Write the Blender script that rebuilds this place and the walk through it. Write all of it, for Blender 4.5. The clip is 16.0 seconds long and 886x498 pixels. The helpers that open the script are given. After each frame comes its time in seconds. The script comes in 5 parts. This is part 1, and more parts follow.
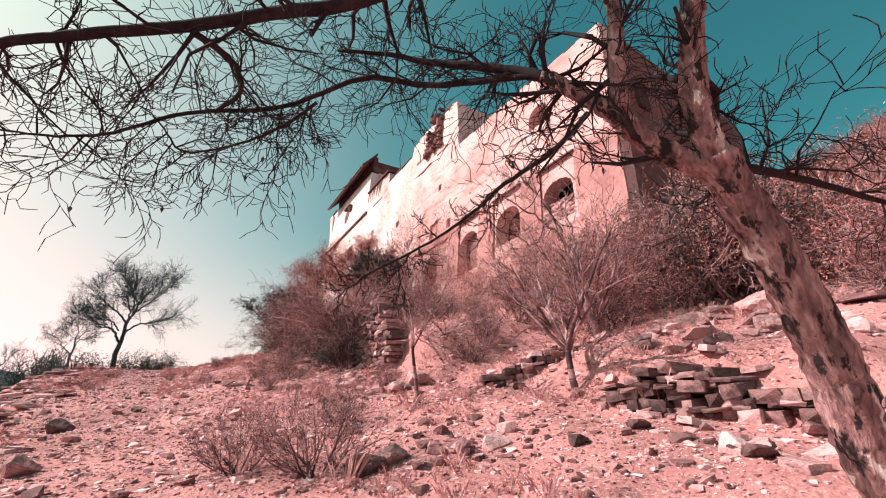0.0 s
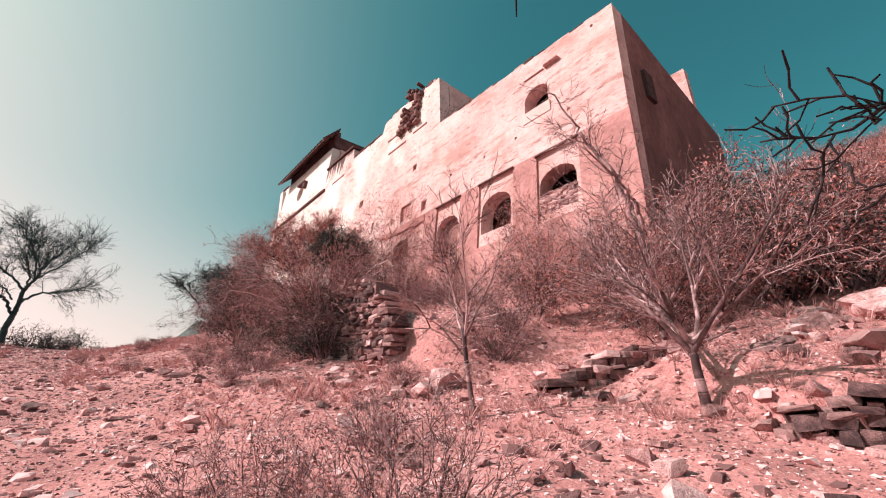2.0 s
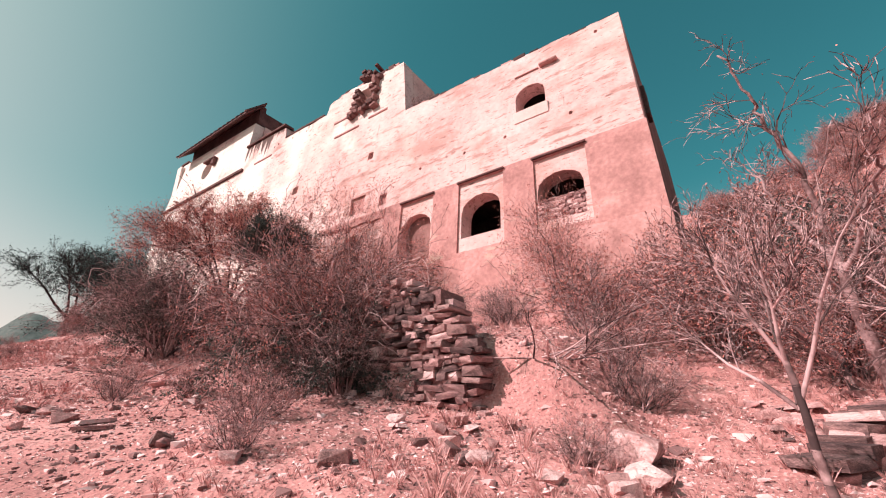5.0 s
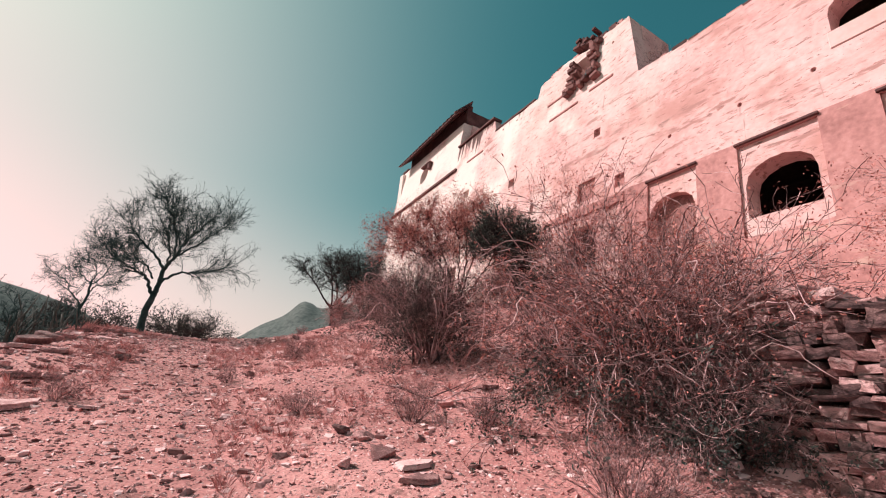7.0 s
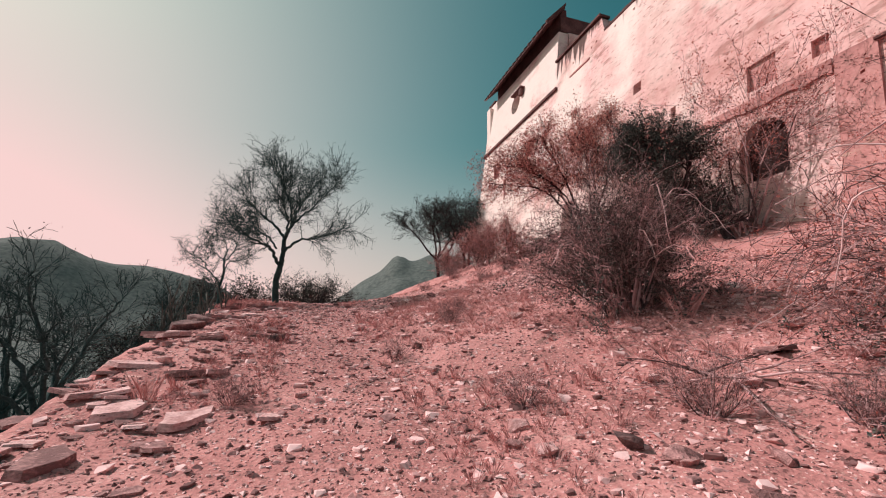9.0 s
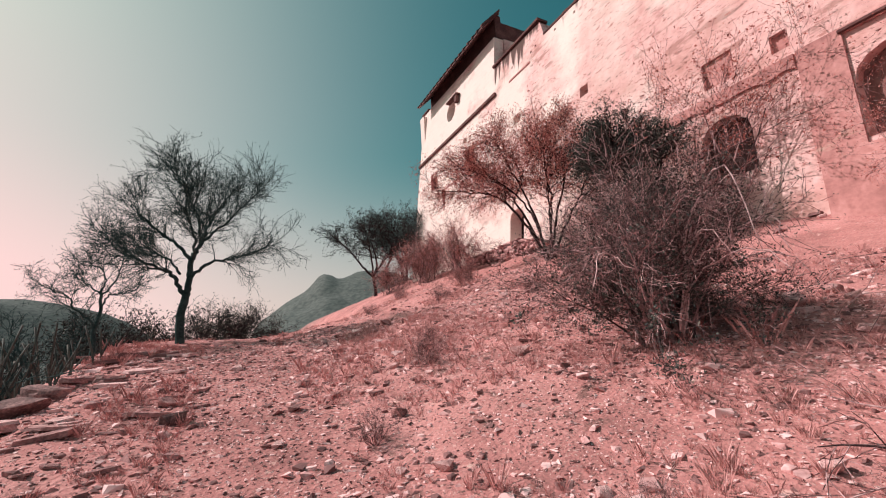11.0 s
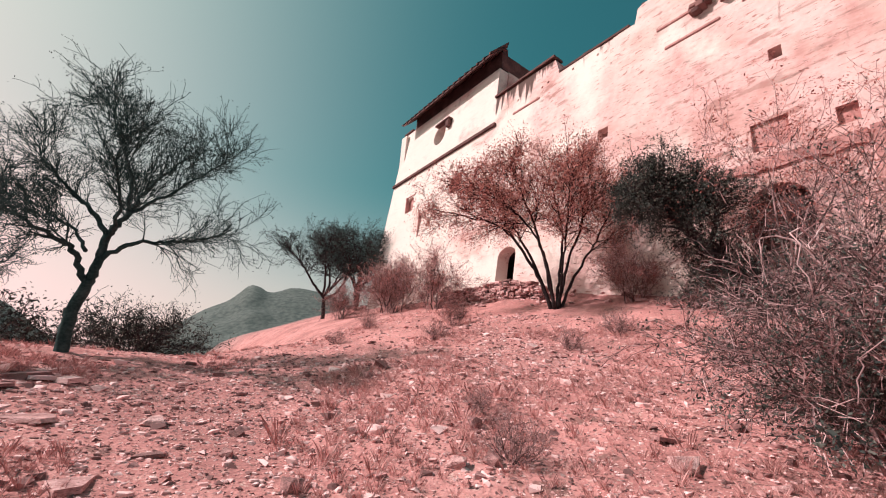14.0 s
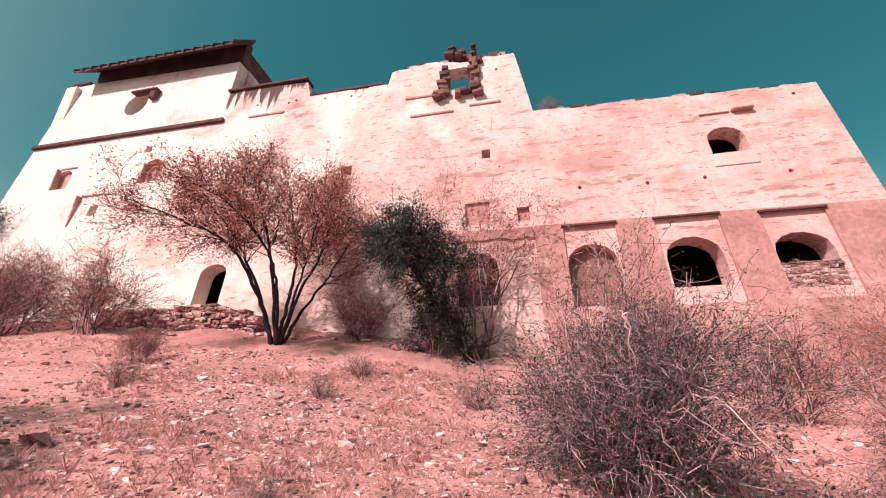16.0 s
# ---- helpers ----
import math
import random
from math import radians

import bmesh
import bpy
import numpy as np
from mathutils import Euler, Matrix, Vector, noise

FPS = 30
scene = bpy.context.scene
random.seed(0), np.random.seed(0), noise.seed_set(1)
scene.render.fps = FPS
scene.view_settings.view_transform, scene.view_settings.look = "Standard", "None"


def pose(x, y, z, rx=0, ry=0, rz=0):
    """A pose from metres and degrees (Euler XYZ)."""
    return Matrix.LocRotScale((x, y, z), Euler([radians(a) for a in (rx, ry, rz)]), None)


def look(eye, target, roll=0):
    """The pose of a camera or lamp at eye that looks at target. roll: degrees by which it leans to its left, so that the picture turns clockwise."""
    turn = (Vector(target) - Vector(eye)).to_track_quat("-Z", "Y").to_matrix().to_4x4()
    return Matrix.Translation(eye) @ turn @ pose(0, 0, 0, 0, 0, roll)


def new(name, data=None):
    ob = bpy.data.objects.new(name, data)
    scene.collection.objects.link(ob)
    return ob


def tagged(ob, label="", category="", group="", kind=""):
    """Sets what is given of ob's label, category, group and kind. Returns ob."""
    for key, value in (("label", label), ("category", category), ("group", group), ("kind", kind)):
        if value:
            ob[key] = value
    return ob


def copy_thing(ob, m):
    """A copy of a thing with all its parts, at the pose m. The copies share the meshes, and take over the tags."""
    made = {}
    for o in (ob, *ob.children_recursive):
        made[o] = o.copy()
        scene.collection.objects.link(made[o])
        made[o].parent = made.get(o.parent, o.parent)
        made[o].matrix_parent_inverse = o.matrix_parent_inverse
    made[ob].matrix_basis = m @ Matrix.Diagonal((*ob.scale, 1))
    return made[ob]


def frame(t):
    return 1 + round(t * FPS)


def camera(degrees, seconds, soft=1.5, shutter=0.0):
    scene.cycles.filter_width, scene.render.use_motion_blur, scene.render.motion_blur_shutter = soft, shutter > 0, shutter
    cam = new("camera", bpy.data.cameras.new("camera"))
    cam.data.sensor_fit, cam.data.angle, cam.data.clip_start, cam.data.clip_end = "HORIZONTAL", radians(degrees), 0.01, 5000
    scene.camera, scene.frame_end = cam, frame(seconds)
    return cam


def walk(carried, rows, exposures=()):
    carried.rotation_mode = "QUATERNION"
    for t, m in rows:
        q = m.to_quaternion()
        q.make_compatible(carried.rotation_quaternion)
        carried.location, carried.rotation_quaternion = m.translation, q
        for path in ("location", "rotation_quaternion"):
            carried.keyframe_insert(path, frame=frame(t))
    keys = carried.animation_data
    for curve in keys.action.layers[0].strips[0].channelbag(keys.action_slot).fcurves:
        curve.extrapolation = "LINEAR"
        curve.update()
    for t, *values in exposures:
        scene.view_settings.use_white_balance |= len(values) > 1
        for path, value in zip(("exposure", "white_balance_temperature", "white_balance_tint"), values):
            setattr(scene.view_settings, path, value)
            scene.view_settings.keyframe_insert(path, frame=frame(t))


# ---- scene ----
import itertools

cam = camera(93.1, 16.0, soft=1.1)
METRES, EYE, TILT, LEAN, TURN = 19.2, 1.5, 21.5, 2.7, -32.0
ROWS = [
    (0.0, 0.0, 0.0, 0.0, -0.0, 0.0, 0.0),
    (0.5, -0.0175, 0.026, -0.0067, -1.99, -0.19, -1.49),
    (1.0, -0.0373, 0.0494, -0.016, -9.49, 0.71, -10.46),
    (1.5, -0.054, 0.0735, -0.0209, -10.87, 0.53, -7.74),
    (2.0, -0.0758, 0.1017, -0.0276, -7.61, -0.46, -4.62),
    (2.5, -0.1014, 0.1257, -0.0292, -6.97, -0.42, -4.08),
    (3.0, -0.1267, 0.1504, -0.0339, -9.11, -0.7, -0.22),
    (5.5, -0.2158, 0.2891, -0.0585, -22.79, 2.73, -10.89),
    (6.0, -0.2298, 0.3185, -0.0598, -13.34, 0.99, -6.47),
    (6.5, -0.2489, 0.3428, -0.0611, -4.37, -2.5, -6.25),
    (7.0, -0.2665, 0.3677, -0.0646, 4.39, -2.57, -6.43),
    (7.5, -0.2946, 0.3901, -0.075, 12.05, -5.8, -4.36),
    (8.0, -0.3198, 0.4153, -0.0828, 14.76, -9.03, 1.62),
    (8.5, -0.3465, 0.4394, -0.0877, 13.79, -11.1, 2.74),
    (9.0, -0.3694, 0.4595, -0.0876, 14.71, -10.51, 1.98),
    (9.5, -0.3887, 0.4855, -0.0886, 13.55, -10.49, 3.71),
    (12.0, -0.4641, 0.6089, -0.1213, 1.66, -7.93, 1.03),
    (12.5, -0.4823, 0.6299, -0.1273, 7.02, -7.54, 2.73),
    (13.0, -0.5009, 0.6506, -0.1282, 5.75, -6.06, -1.33),
    (13.5, -0.5156, 0.6767, -0.134, -2.65, -3.91, -6.0),
    (14.0, -0.5363, 0.6963, -0.1413, -2.01, -3.93, -7.71),
    (14.5, -0.5523, 0.7167, -0.1463, -8.32, -3.33, -6.06),
    (15.0, -0.5673, 0.7386, -0.1479, -25.85, 1.7, -12.99),
    (15.5, -0.587, 0.755, -0.1496, -34.72, 6.58, -16.55),
    (16.0, -0.5956, 0.7709, -0.1542, -44.45, 9.36, -16.87),
]
walk(cam, [(t, pose(0, 0, EYE, TILT, LEAN, TURN) @ pose(METRES * x, METRES * y, METRES * z, 90 + pitch, roll, yaw)) for t, x, y, z, yaw, pitch, roll in ROWS],
     exposures=[(0.0, 0.36), (3.0, 0.2), (5.5, 0.26), (6.5, 0.14), (8.0, -0.2), (9.5, -0.25), (12.0, -0.08), (13.5, -0.02), (15.0, 0.08), (16.0, 0.12)])


# ---- world, sun, exposure ----
SUN_AZ, SUN_EL = -58.0, 44.0          # degrees from +y towards +x, and above the horizon
world = bpy.data.worlds.new("world")
scene.world = world
world.use_nodes = True
wt = world.node_tree
for n in list(wt.nodes):
    wt.nodes.remove(n)
w_out = wt.nodes.new("ShaderNodeOutputWorld")
w_bg = wt.nodes.new("ShaderNodeBackground")
w_sky = wt.nodes.new("ShaderNodeTexSky")
w_sky.sky_type = "NISHITA"
w_sky.sun_disc = False
w_sky.sun_elevation = radians(SUN_EL)
w_sky.sun_rotation = radians(SUN_AZ)
w_sky.dust_density = 3.0
w_sky.air_density = 1.0
w_tint = wt.nodes.new("ShaderNodeMix")
w_tint.data_type, w_tint.blend_type = "RGBA", "MULTIPLY"
w_tint.inputs["Factor"].default_value = 1.0
w_tint.inputs["B"].default_value = (0.31, 1.06, 0.76, 1)      # the deep teal of the clear sky
w_geo = wt.nodes.new("ShaderNodeTexCoord")


def w_range(value, a, b, top):
    n = wt.nodes.new("ShaderNodeMapRange")
    n.interpolation_type = "SMOOTHSTEP"
    n.inputs["From Min"].default_value, n.inputs["From Max"].default_value, n.inputs["To Max"].default_value = a, b, top
    wt.links.new(value, n.inputs["Value"])
    return n.outputs["Result"]


w_dot = wt.nodes.new("ShaderNodeVectorMath")
w_dot.operation = "DOT_PRODUCT"
w_dot.inputs[1].default_value = (math.sin(radians(-50)) * 0.985, math.cos(radians(-50)) * 0.985, 0.14)
wt.links.new(w_geo.outputs["Generated"], w_dot.inputs[0])
w_sep = wt.nodes.new("ShaderNodeSeparateXYZ")
wt.links.new(w_geo.outputs["Generated"], w_sep.inputs[0])
w_add = wt.nodes.new("ShaderNodeMath")
w_add.use_clamp = True
w_lin = wt.nodes.new("ShaderNodeMapRange")
w_lin.inputs["From Min"].default_value, w_lin.inputs["From Max"].default_value = -0.2, 1.0
wt.links.new(w_dot.outputs["Value"], w_lin.inputs["Value"])
w_pow = wt.nodes.new("ShaderNodeMath")
w_pow.operation = "POWER"
w_pow.inputs[1].default_value = 3.3
wt.links.new(w_lin.outputs["Result"], w_pow.inputs[0])
wt.links.new(w_pow.outputs[0], w_add.inputs[0])
wt.links.new(w_range(w_sep.outputs["Z"], 0.44, -0.04, 0.58), w_add.inputs[1])
w_haze = wt.nodes.new("ShaderNodeMix")
w_haze.data_type = "RGBA"
w_haze.inputs["B"].default_value = (11.2, 7.8, 7.55, 1)          # pale dust towards the sun and the horizon
wt.links.new(w_add.outputs[0], w_haze.inputs["Factor"])
wt.links.new(w_sky.outputs["Color"], w_tint.inputs["A"])
wt.links.new(w_tint.outputs["Result"], w_haze.inputs["A"])
wt.links.new(w_haze.outputs["Result"], w_bg.inputs["Color"])
w_bg.inputs["Strength"].default_value = 0.10
wt.links.new(w_bg.outputs["Background"], w_out.inputs["Surface"])

sun = new("sun", bpy.data.lights.new("sun", "SUN"))
sun.data.energy, sun.data.angle, sun.data.color = 5.2, radians(0.6), (1.0, 0.85, 0.83)
sun_way = Vector((math.sin(radians(SUN_AZ)) * math.cos(radians(SUN_EL)), math.cos(radians(SUN_AZ)) * math.cos(radians(SUN_EL)), math.sin(radians(SUN_EL))))
sun.matrix_world = look(tuple(sun_way * 100), (0, 0, 0))


# ---- materials ----
def material(name, stops, scale=1.0, fine=18.0, rough=0.9, bump=0.4, bump_dist=0.02, stretch=(1, 1, 1), vary=0.0, island=False, metal=0.0, spots=None):
    """Colours by two scales of noise, with relief. stops: dark, mid, light colours."""
    stops = [(min(0.9, c[0] * 1.04), c[1] * 0.90, c[2] * 0.955) for c in stops]
    m = bpy.data.materials.new(name)
    m.use_nodes = True
    t = m.node_tree
    b = t.nodes["Principled BSDF"]
    b.inputs["Roughness"].default_value = rough
    b.inputs["Metallic"].default_value = metal
    b.inputs["Specular IOR Level"].default_value = 0.2
    co = t.nodes.new("ShaderNodeTexCoord")
    mp = t.nodes.new("ShaderNodeMapping")
    mp.inputs["Scale"].default_value = stretch
    t.links.new(co.outputs["Object"], mp.inputs["Vector"])
    n1 = t.nodes.new("ShaderNodeTexNoise")
    n1.inputs["Scale"].default_value = scale
    n1.inputs["Detail"].default_value = 8
    n1.inputs["Roughness"].default_value = 0.62
    n2 = t.nodes.new("ShaderNodeTexNoise")
    n2.inputs["Scale"].default_value = fine
    n2.inputs["Detail"].default_value = 5
    for n in (n1, n2):
        t.links.new(mp.outputs["Vector"], n.inputs["Vector"])
    mix = t.nodes.new("ShaderNodeMath")
    mix.operation = "MULTIPLY_ADD"
    mix.inputs[1].default_value = 0.35
    t.links.new(n2.outputs["Fac"], mix.inputs[0])
    sc = t.nodes.new("ShaderNodeMath")
    sc.operation = "MULTIPLY"
    sc.inputs[1].default_value = 0.65
    t.links.new(n1.outputs["Fac"], sc.inputs[0])
    t.links.new(sc.outputs[0], mix.inputs[2])
    val = mix.outputs[0]
    if vary:
        src = t.nodes.new("ShaderNodeNewGeometry") if island else t.nodes.new("ShaderNodeObjectInfo")
        rnd = src.outputs["Random Per Island"] if island else src.outputs["Random"]
        ad = t.nodes.new("ShaderNodeMath")
        ad.operation = "MULTIPLY_ADD"
        ad.inputs[1].default_value = vary
        t.links.new(rnd, ad.inputs[0])
        sb = t.nodes.new("ShaderNodeMath")
        sb.operation = "SUBTRACT"
        sb.inputs[1].default_value = vary / 2
        t.links.new(val, sb.inputs[0])
        t.links.new(sb.outputs[0], ad.inputs[2])
        val = ad.outputs[0]
    ramp = t.nodes.new("ShaderNodeValToRGB")
    el = ramp.color_ramp.elements
    el[0].position, el[0].color = 0.33, (*stops[0], 1)
    el[1].position, el[1].color = 0.68, (*stops[2], 1)
    e = el.new(0.5)
    e.color = (*stops[1], 1)
    t.links.new(val, ramp.inputs["Fac"])
    col = ramp.outputs["Color"]
    if spots:      # (colour, noise scale, threshold, stretch): patches with a shape of their own
        for colour, sscale, thr, sst, soft_edge in [(*q, 0.06)[:5] for q in spots]:
            sm = t.nodes.new("ShaderNodeMapping")
            sm.inputs["Scale"].default_value = sst
            t.links.new(co.outputs["Object"], sm.inputs["Vector"])
            sn = t.nodes.new("ShaderNodeTexNoise")
            sn.inputs["Scale"].default_value = sscale
            sn.inputs["Detail"].default_value = 7
            sn.inputs["Roughness"].default_value = 0.65
            t.links.new(sm.outputs["Vector"], sn.inputs["Vector"])
            mr = t.nodes.new("ShaderNodeMapRange")
            mr.inputs["From Min"].default_value, mr.inputs["From Max"].default_value = thr, thr + soft_edge
            t.links.new(sn.outputs["Fac"], mr.inputs["Value"])
            mx = t.nodes.new("ShaderNodeMix")
            mx.data_type = "RGBA"
            t.links.new(mr.outputs["Result"], mx.inputs["Factor"])
            t.links.new(col, mx.inputs["A"])
            mx.inputs["B"].default_value = (*colour, 1)
            col = mx.outputs["Result"]
    t.links.new(col, b.inputs["Base Color"])
    bp = t.nodes.new("ShaderNodeBump")
    bp.inputs["Strength"].default_value = bump
    bp.inputs["Distance"].default_value = bump_dist
    t.links.new(mix.outputs[0], bp.inputs["Height"])
    t.links.new(bp.outputs["Normal"], b.inputs["Normal"])
    return m


M_GROUND = material("dry_earth", ((0.27, 0.135, 0.122), (0.49, 0.240, 0.215), (0.68, 0.39, 0.35)), 0.7, 24.0, 0.95, 1.0, 0.06,
                    spots=(((0.27, 0.13, 0.12), 2.3, 0.59, (1, 1, 1)), ((0.70, 0.42, 0.385), 5.0, 0.62, (1, 1, 1)), ((0.17, 0.09, 0.084), 11.0, 0.615, (1, 1, 1)), ((0.68, 0.45, 0.41), 26.0, 0.60, (1, 1, 1)), ((0.13, 0.075, 0.07), 34.0, 0.595, (1, 1, 1))))
def cover_far(m):
    """Dark thorn scrub takes over from bare earth on the valley side and the far hills, by a line on the plan. Teal
    haze is mixed into the scrub's colour, and a paler haze by distance from 150 m on.
    """
    t = m.node_tree
    b = t.nodes["Principled BSDF"]
    old = b.inputs["Base Color"].links[0].from_socket
    geo = t.nodes.new("ShaderNodeNewGeometry")
    sep = t.nodes.new("ShaderNodeSeparateXYZ")
    t.links.new(geo.outputs["Position"], sep.inputs[0])
    nz = t.nodes.new("ShaderNodeTexNoise")
    nz.inputs["Scale"].default_value = 0.25
    nz.inputs["Detail"].default_value = 9
    t.links.new(geo.outputs["Position"], nz.inputs["Vector"])
    facs = []
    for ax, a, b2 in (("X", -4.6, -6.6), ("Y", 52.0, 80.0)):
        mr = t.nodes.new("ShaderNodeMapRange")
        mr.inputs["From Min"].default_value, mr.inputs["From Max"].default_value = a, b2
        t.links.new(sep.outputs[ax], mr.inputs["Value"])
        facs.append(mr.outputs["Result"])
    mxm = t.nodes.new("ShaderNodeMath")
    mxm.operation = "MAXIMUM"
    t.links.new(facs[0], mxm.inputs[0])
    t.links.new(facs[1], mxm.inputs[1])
    # scrub colours with the teal of hazy air mixed in
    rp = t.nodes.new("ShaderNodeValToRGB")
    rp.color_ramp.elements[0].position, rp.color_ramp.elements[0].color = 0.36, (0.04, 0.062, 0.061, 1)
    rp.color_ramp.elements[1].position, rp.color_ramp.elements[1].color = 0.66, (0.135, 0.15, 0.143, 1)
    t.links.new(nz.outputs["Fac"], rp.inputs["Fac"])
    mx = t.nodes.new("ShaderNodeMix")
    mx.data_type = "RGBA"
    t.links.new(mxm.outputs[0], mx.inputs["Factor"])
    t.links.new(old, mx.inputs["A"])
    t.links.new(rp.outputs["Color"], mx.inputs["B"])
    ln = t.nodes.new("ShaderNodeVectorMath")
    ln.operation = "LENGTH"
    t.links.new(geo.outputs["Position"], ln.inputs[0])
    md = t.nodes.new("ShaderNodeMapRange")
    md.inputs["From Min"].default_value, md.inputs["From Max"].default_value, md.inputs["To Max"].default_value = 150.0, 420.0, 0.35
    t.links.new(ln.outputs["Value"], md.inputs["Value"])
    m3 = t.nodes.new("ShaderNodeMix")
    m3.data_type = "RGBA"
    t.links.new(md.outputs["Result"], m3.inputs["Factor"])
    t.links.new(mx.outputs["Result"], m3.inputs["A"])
    m3.inputs["B"].default_value = (0.13, 0.135, 0.125, 1)      # distance haze put into the colour of the dry hills
    t.links.new(m3.outputs["Result"], b.inputs["Base Color"])


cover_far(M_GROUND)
M_STONE = material("quartzite", ((0.20, 0.115, 0.108), (0.47, 0.285, 0.262), (0.76, 0.56, 0.52)), 2.6, 22, 0.85, 0.9, 0.03, vary=0.4,
                   spots=(((0.15, 0.09, 0.085), 7.0, 0.60, (1, 1, 3)),))
M_GRAVEL = material("gravel", ((0.20, 0.115, 0.108), (0.58, 0.36, 0.335), (0.82, 0.62, 0.58)), 3.0, 22, 0.9, 0.3, 0.01, vary=0.75, island=True)
M_DARKSTONE = material("lichen_dark_stone", ((0.06, 0.04, 0.04), (0.17, 0.11, 0.102), (0.42, 0.27, 0.245)), 2.5, 20, 0.85, 0.6, 0.02, vary=0.3)
M_PLASTER = material("lime_plaster", ((0.60, 0.37, 0.335), (0.74, 0.52, 0.475), (0.84, 0.67, 0.62)), 0.22, 5.0, 0.9, 0.7, 0.06,
                     spots=(((0.56, 0.29, 0.265), 0.5, 0.50, (1, 0.6, 1.1), 0.14), ((0.46, 0.24, 0.22), 1.1, 0.57, (1, 0.45, 2.0)), ((0.30, 0.155, 0.14), 2.6, 0.61, (1, 0.5, 2.0)), ((0.26, 0.14, 0.13), 6.0, 0.65, (1, 0.4, 1.6)), ((0.86, 0.72, 0.67), 0.13, 0.46, (1, 1, 0.6), 0.25), ((0.34, 0.19, 0.17), 1.6, 0.64, (1, 2.2, 0.22), 0.1), ((0.36, 0.20, 0.18), 4.0, 0.66, (1, 0.4, 2.0)), ((0.46, 0.22, 0.20), 4.2, 0.60, (1, 0.5, 2.0), 0.03), ((0.20, 0.11, 0.10), 7.0, 0.64, (1, 0.5, 2.2), 0.03)))


def whitewash(m):
    """An old coat of brighter lime wash that survives on the far half of the front, with a ragged edge."""
    t = m.node_tree
    b = t.nodes["Principled BSDF"]
    old = b.inputs["Base Color"].links[0].from_socket
    co = t.nodes.new("ShaderNodeTexCoord")
    sep = t.nodes.new("ShaderNodeSeparateXYZ")
    t.links.new(co.outputs["Object"], sep.inputs[0])
    nz = t.nodes.new("ShaderNodeTexNoise")
    nz.inputs["Scale"].default_value = 0.35
    nz.inputs["Detail"].default_value = 9
    nz.inputs["Roughness"].default_value = 0.6
    t.links.new(co.outputs["Object"], nz.inputs["Vector"])
    ma = t.nodes.new("ShaderNodeMath")
    ma.operation = "MULTIPLY_ADD"
    ma.inputs[1].default_value = 0.014
    t.links.new(sep.outputs["Y"], ma.inputs[0])
    t.links.new(nz.outputs["Fac"], ma.inputs[2])
    mr = t.nodes.new("ShaderNodeMapRange")
    mr.inputs["From Min"].default_value, mr.inputs["From Max"].default_value, mr.inputs["To Max"].default_value = 0.86, 1.0, 0.8
    t.links.new(ma.outputs[0], mr.inputs["Value"])
    mx = t.nodes.new("ShaderNodeMix")
    mx.data_type = "RGBA"
    t.links.new(mr.outputs["Result"], mx.inputs["Factor"])
    t.links.new(old, mx.inputs["A"])
    mx.inputs["B"].default_value = (0.86, 0.74, 0.69, 1)
    # soot-black rain streaks running down from the coping of the far parapet
    def ranged(sock, lo, hi):
        n = t.nodes.new("ShaderNodeMapRange")
        n.inputs["From Min"].default_value, n.inputs["From Max"].default_value = lo, hi
        t.links.new(sock, n.inputs["Value"])
        return n.outputs["Result"]

    def times(p, q):
        n = t.nodes.new("ShaderNodeMath")
        n.operation = "MULTIPLY"
        t.links.new(p, n.inputs[0])
        t.links.new(q, n.inputs[1])
        return n.outputs[0]

    sm = t.nodes.new("ShaderNodeMapping")
    sm.inputs["Scale"].default_value = (1, 2.6, 0.16)
    t.links.new(co.outputs["Object"], sm.inputs["Vector"])
    sn = t.nodes.new("ShaderNodeTexNoise")
    sn.inputs["Scale"].default_value, sn.inputs["Detail"].default_value = 1.3, 8
    t.links.new(sm.outputs["Vector"], sn.inputs["Vector"])
    band = times(ranged(sep.outputs["Z"], 19.7, 21.2), times(ranged(sep.outputs["Y"], 24.0, 29.0), ranged(sep.outputs["Y"], 33.3, 33.1)))
    streak = t.nodes.new("ShaderNodeMath")
    streak.operation = "MULTIPLY_ADD"
    streak.inputs[1].default_value = 0.24
    t.links.new(band, streak.inputs[0])
    t.links.new(sn.outputs["Fac"], streak.inputs[2])
    mk = times(ranged(streak.outputs[0], 0.60, 0.68), ranged(sep.outputs["Z"], 19.3, 19.8))
    m2 = t.nodes.new("ShaderNodeMix")
    m2.data_type = "RGBA"
    t.links.new(times(mk, times(ranged(sep.outputs["Y"], 23.9, 24.4), ranged(sep.outputs["Y"], 33.3, 33.1))), m2.inputs["Factor"])
    t.links.new(mx.outputs["Result"], m2.inputs["A"])
    m2.inputs["B"].default_value = (0.12, 0.07, 0.064, 1)
    t.links.new(m2.outputs["Result"], b.inputs["Base Color"])


whitewash(M_PLASTER)
M_DADO = material("worn_red_plaster", ((0.32, 0.165, 0.148), (0.50, 0.275, 0.245), (0.66, 0.42, 0.38)), 0.7, 7.0, 0.92, 0.5, 0.04,
                  spots=(((0.56, 0.36, 0.31), 0.9, 0.60, (1, 0.6, 2)),))
# Stained brown, darkened further to hold the shade of end wall and niche.
M_ENDWALL = material("stained_shaded_brown_plaster", ((0.13, 0.075, 0.068), (0.23, 0.125, 0.11), (0.36, 0.21, 0.185)), 0.6, 7.0, 0.92, 0.6, 0.05, stretch=(1, 1, 0.5))
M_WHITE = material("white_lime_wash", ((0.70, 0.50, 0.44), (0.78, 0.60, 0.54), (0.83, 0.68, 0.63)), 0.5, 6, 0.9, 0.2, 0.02)
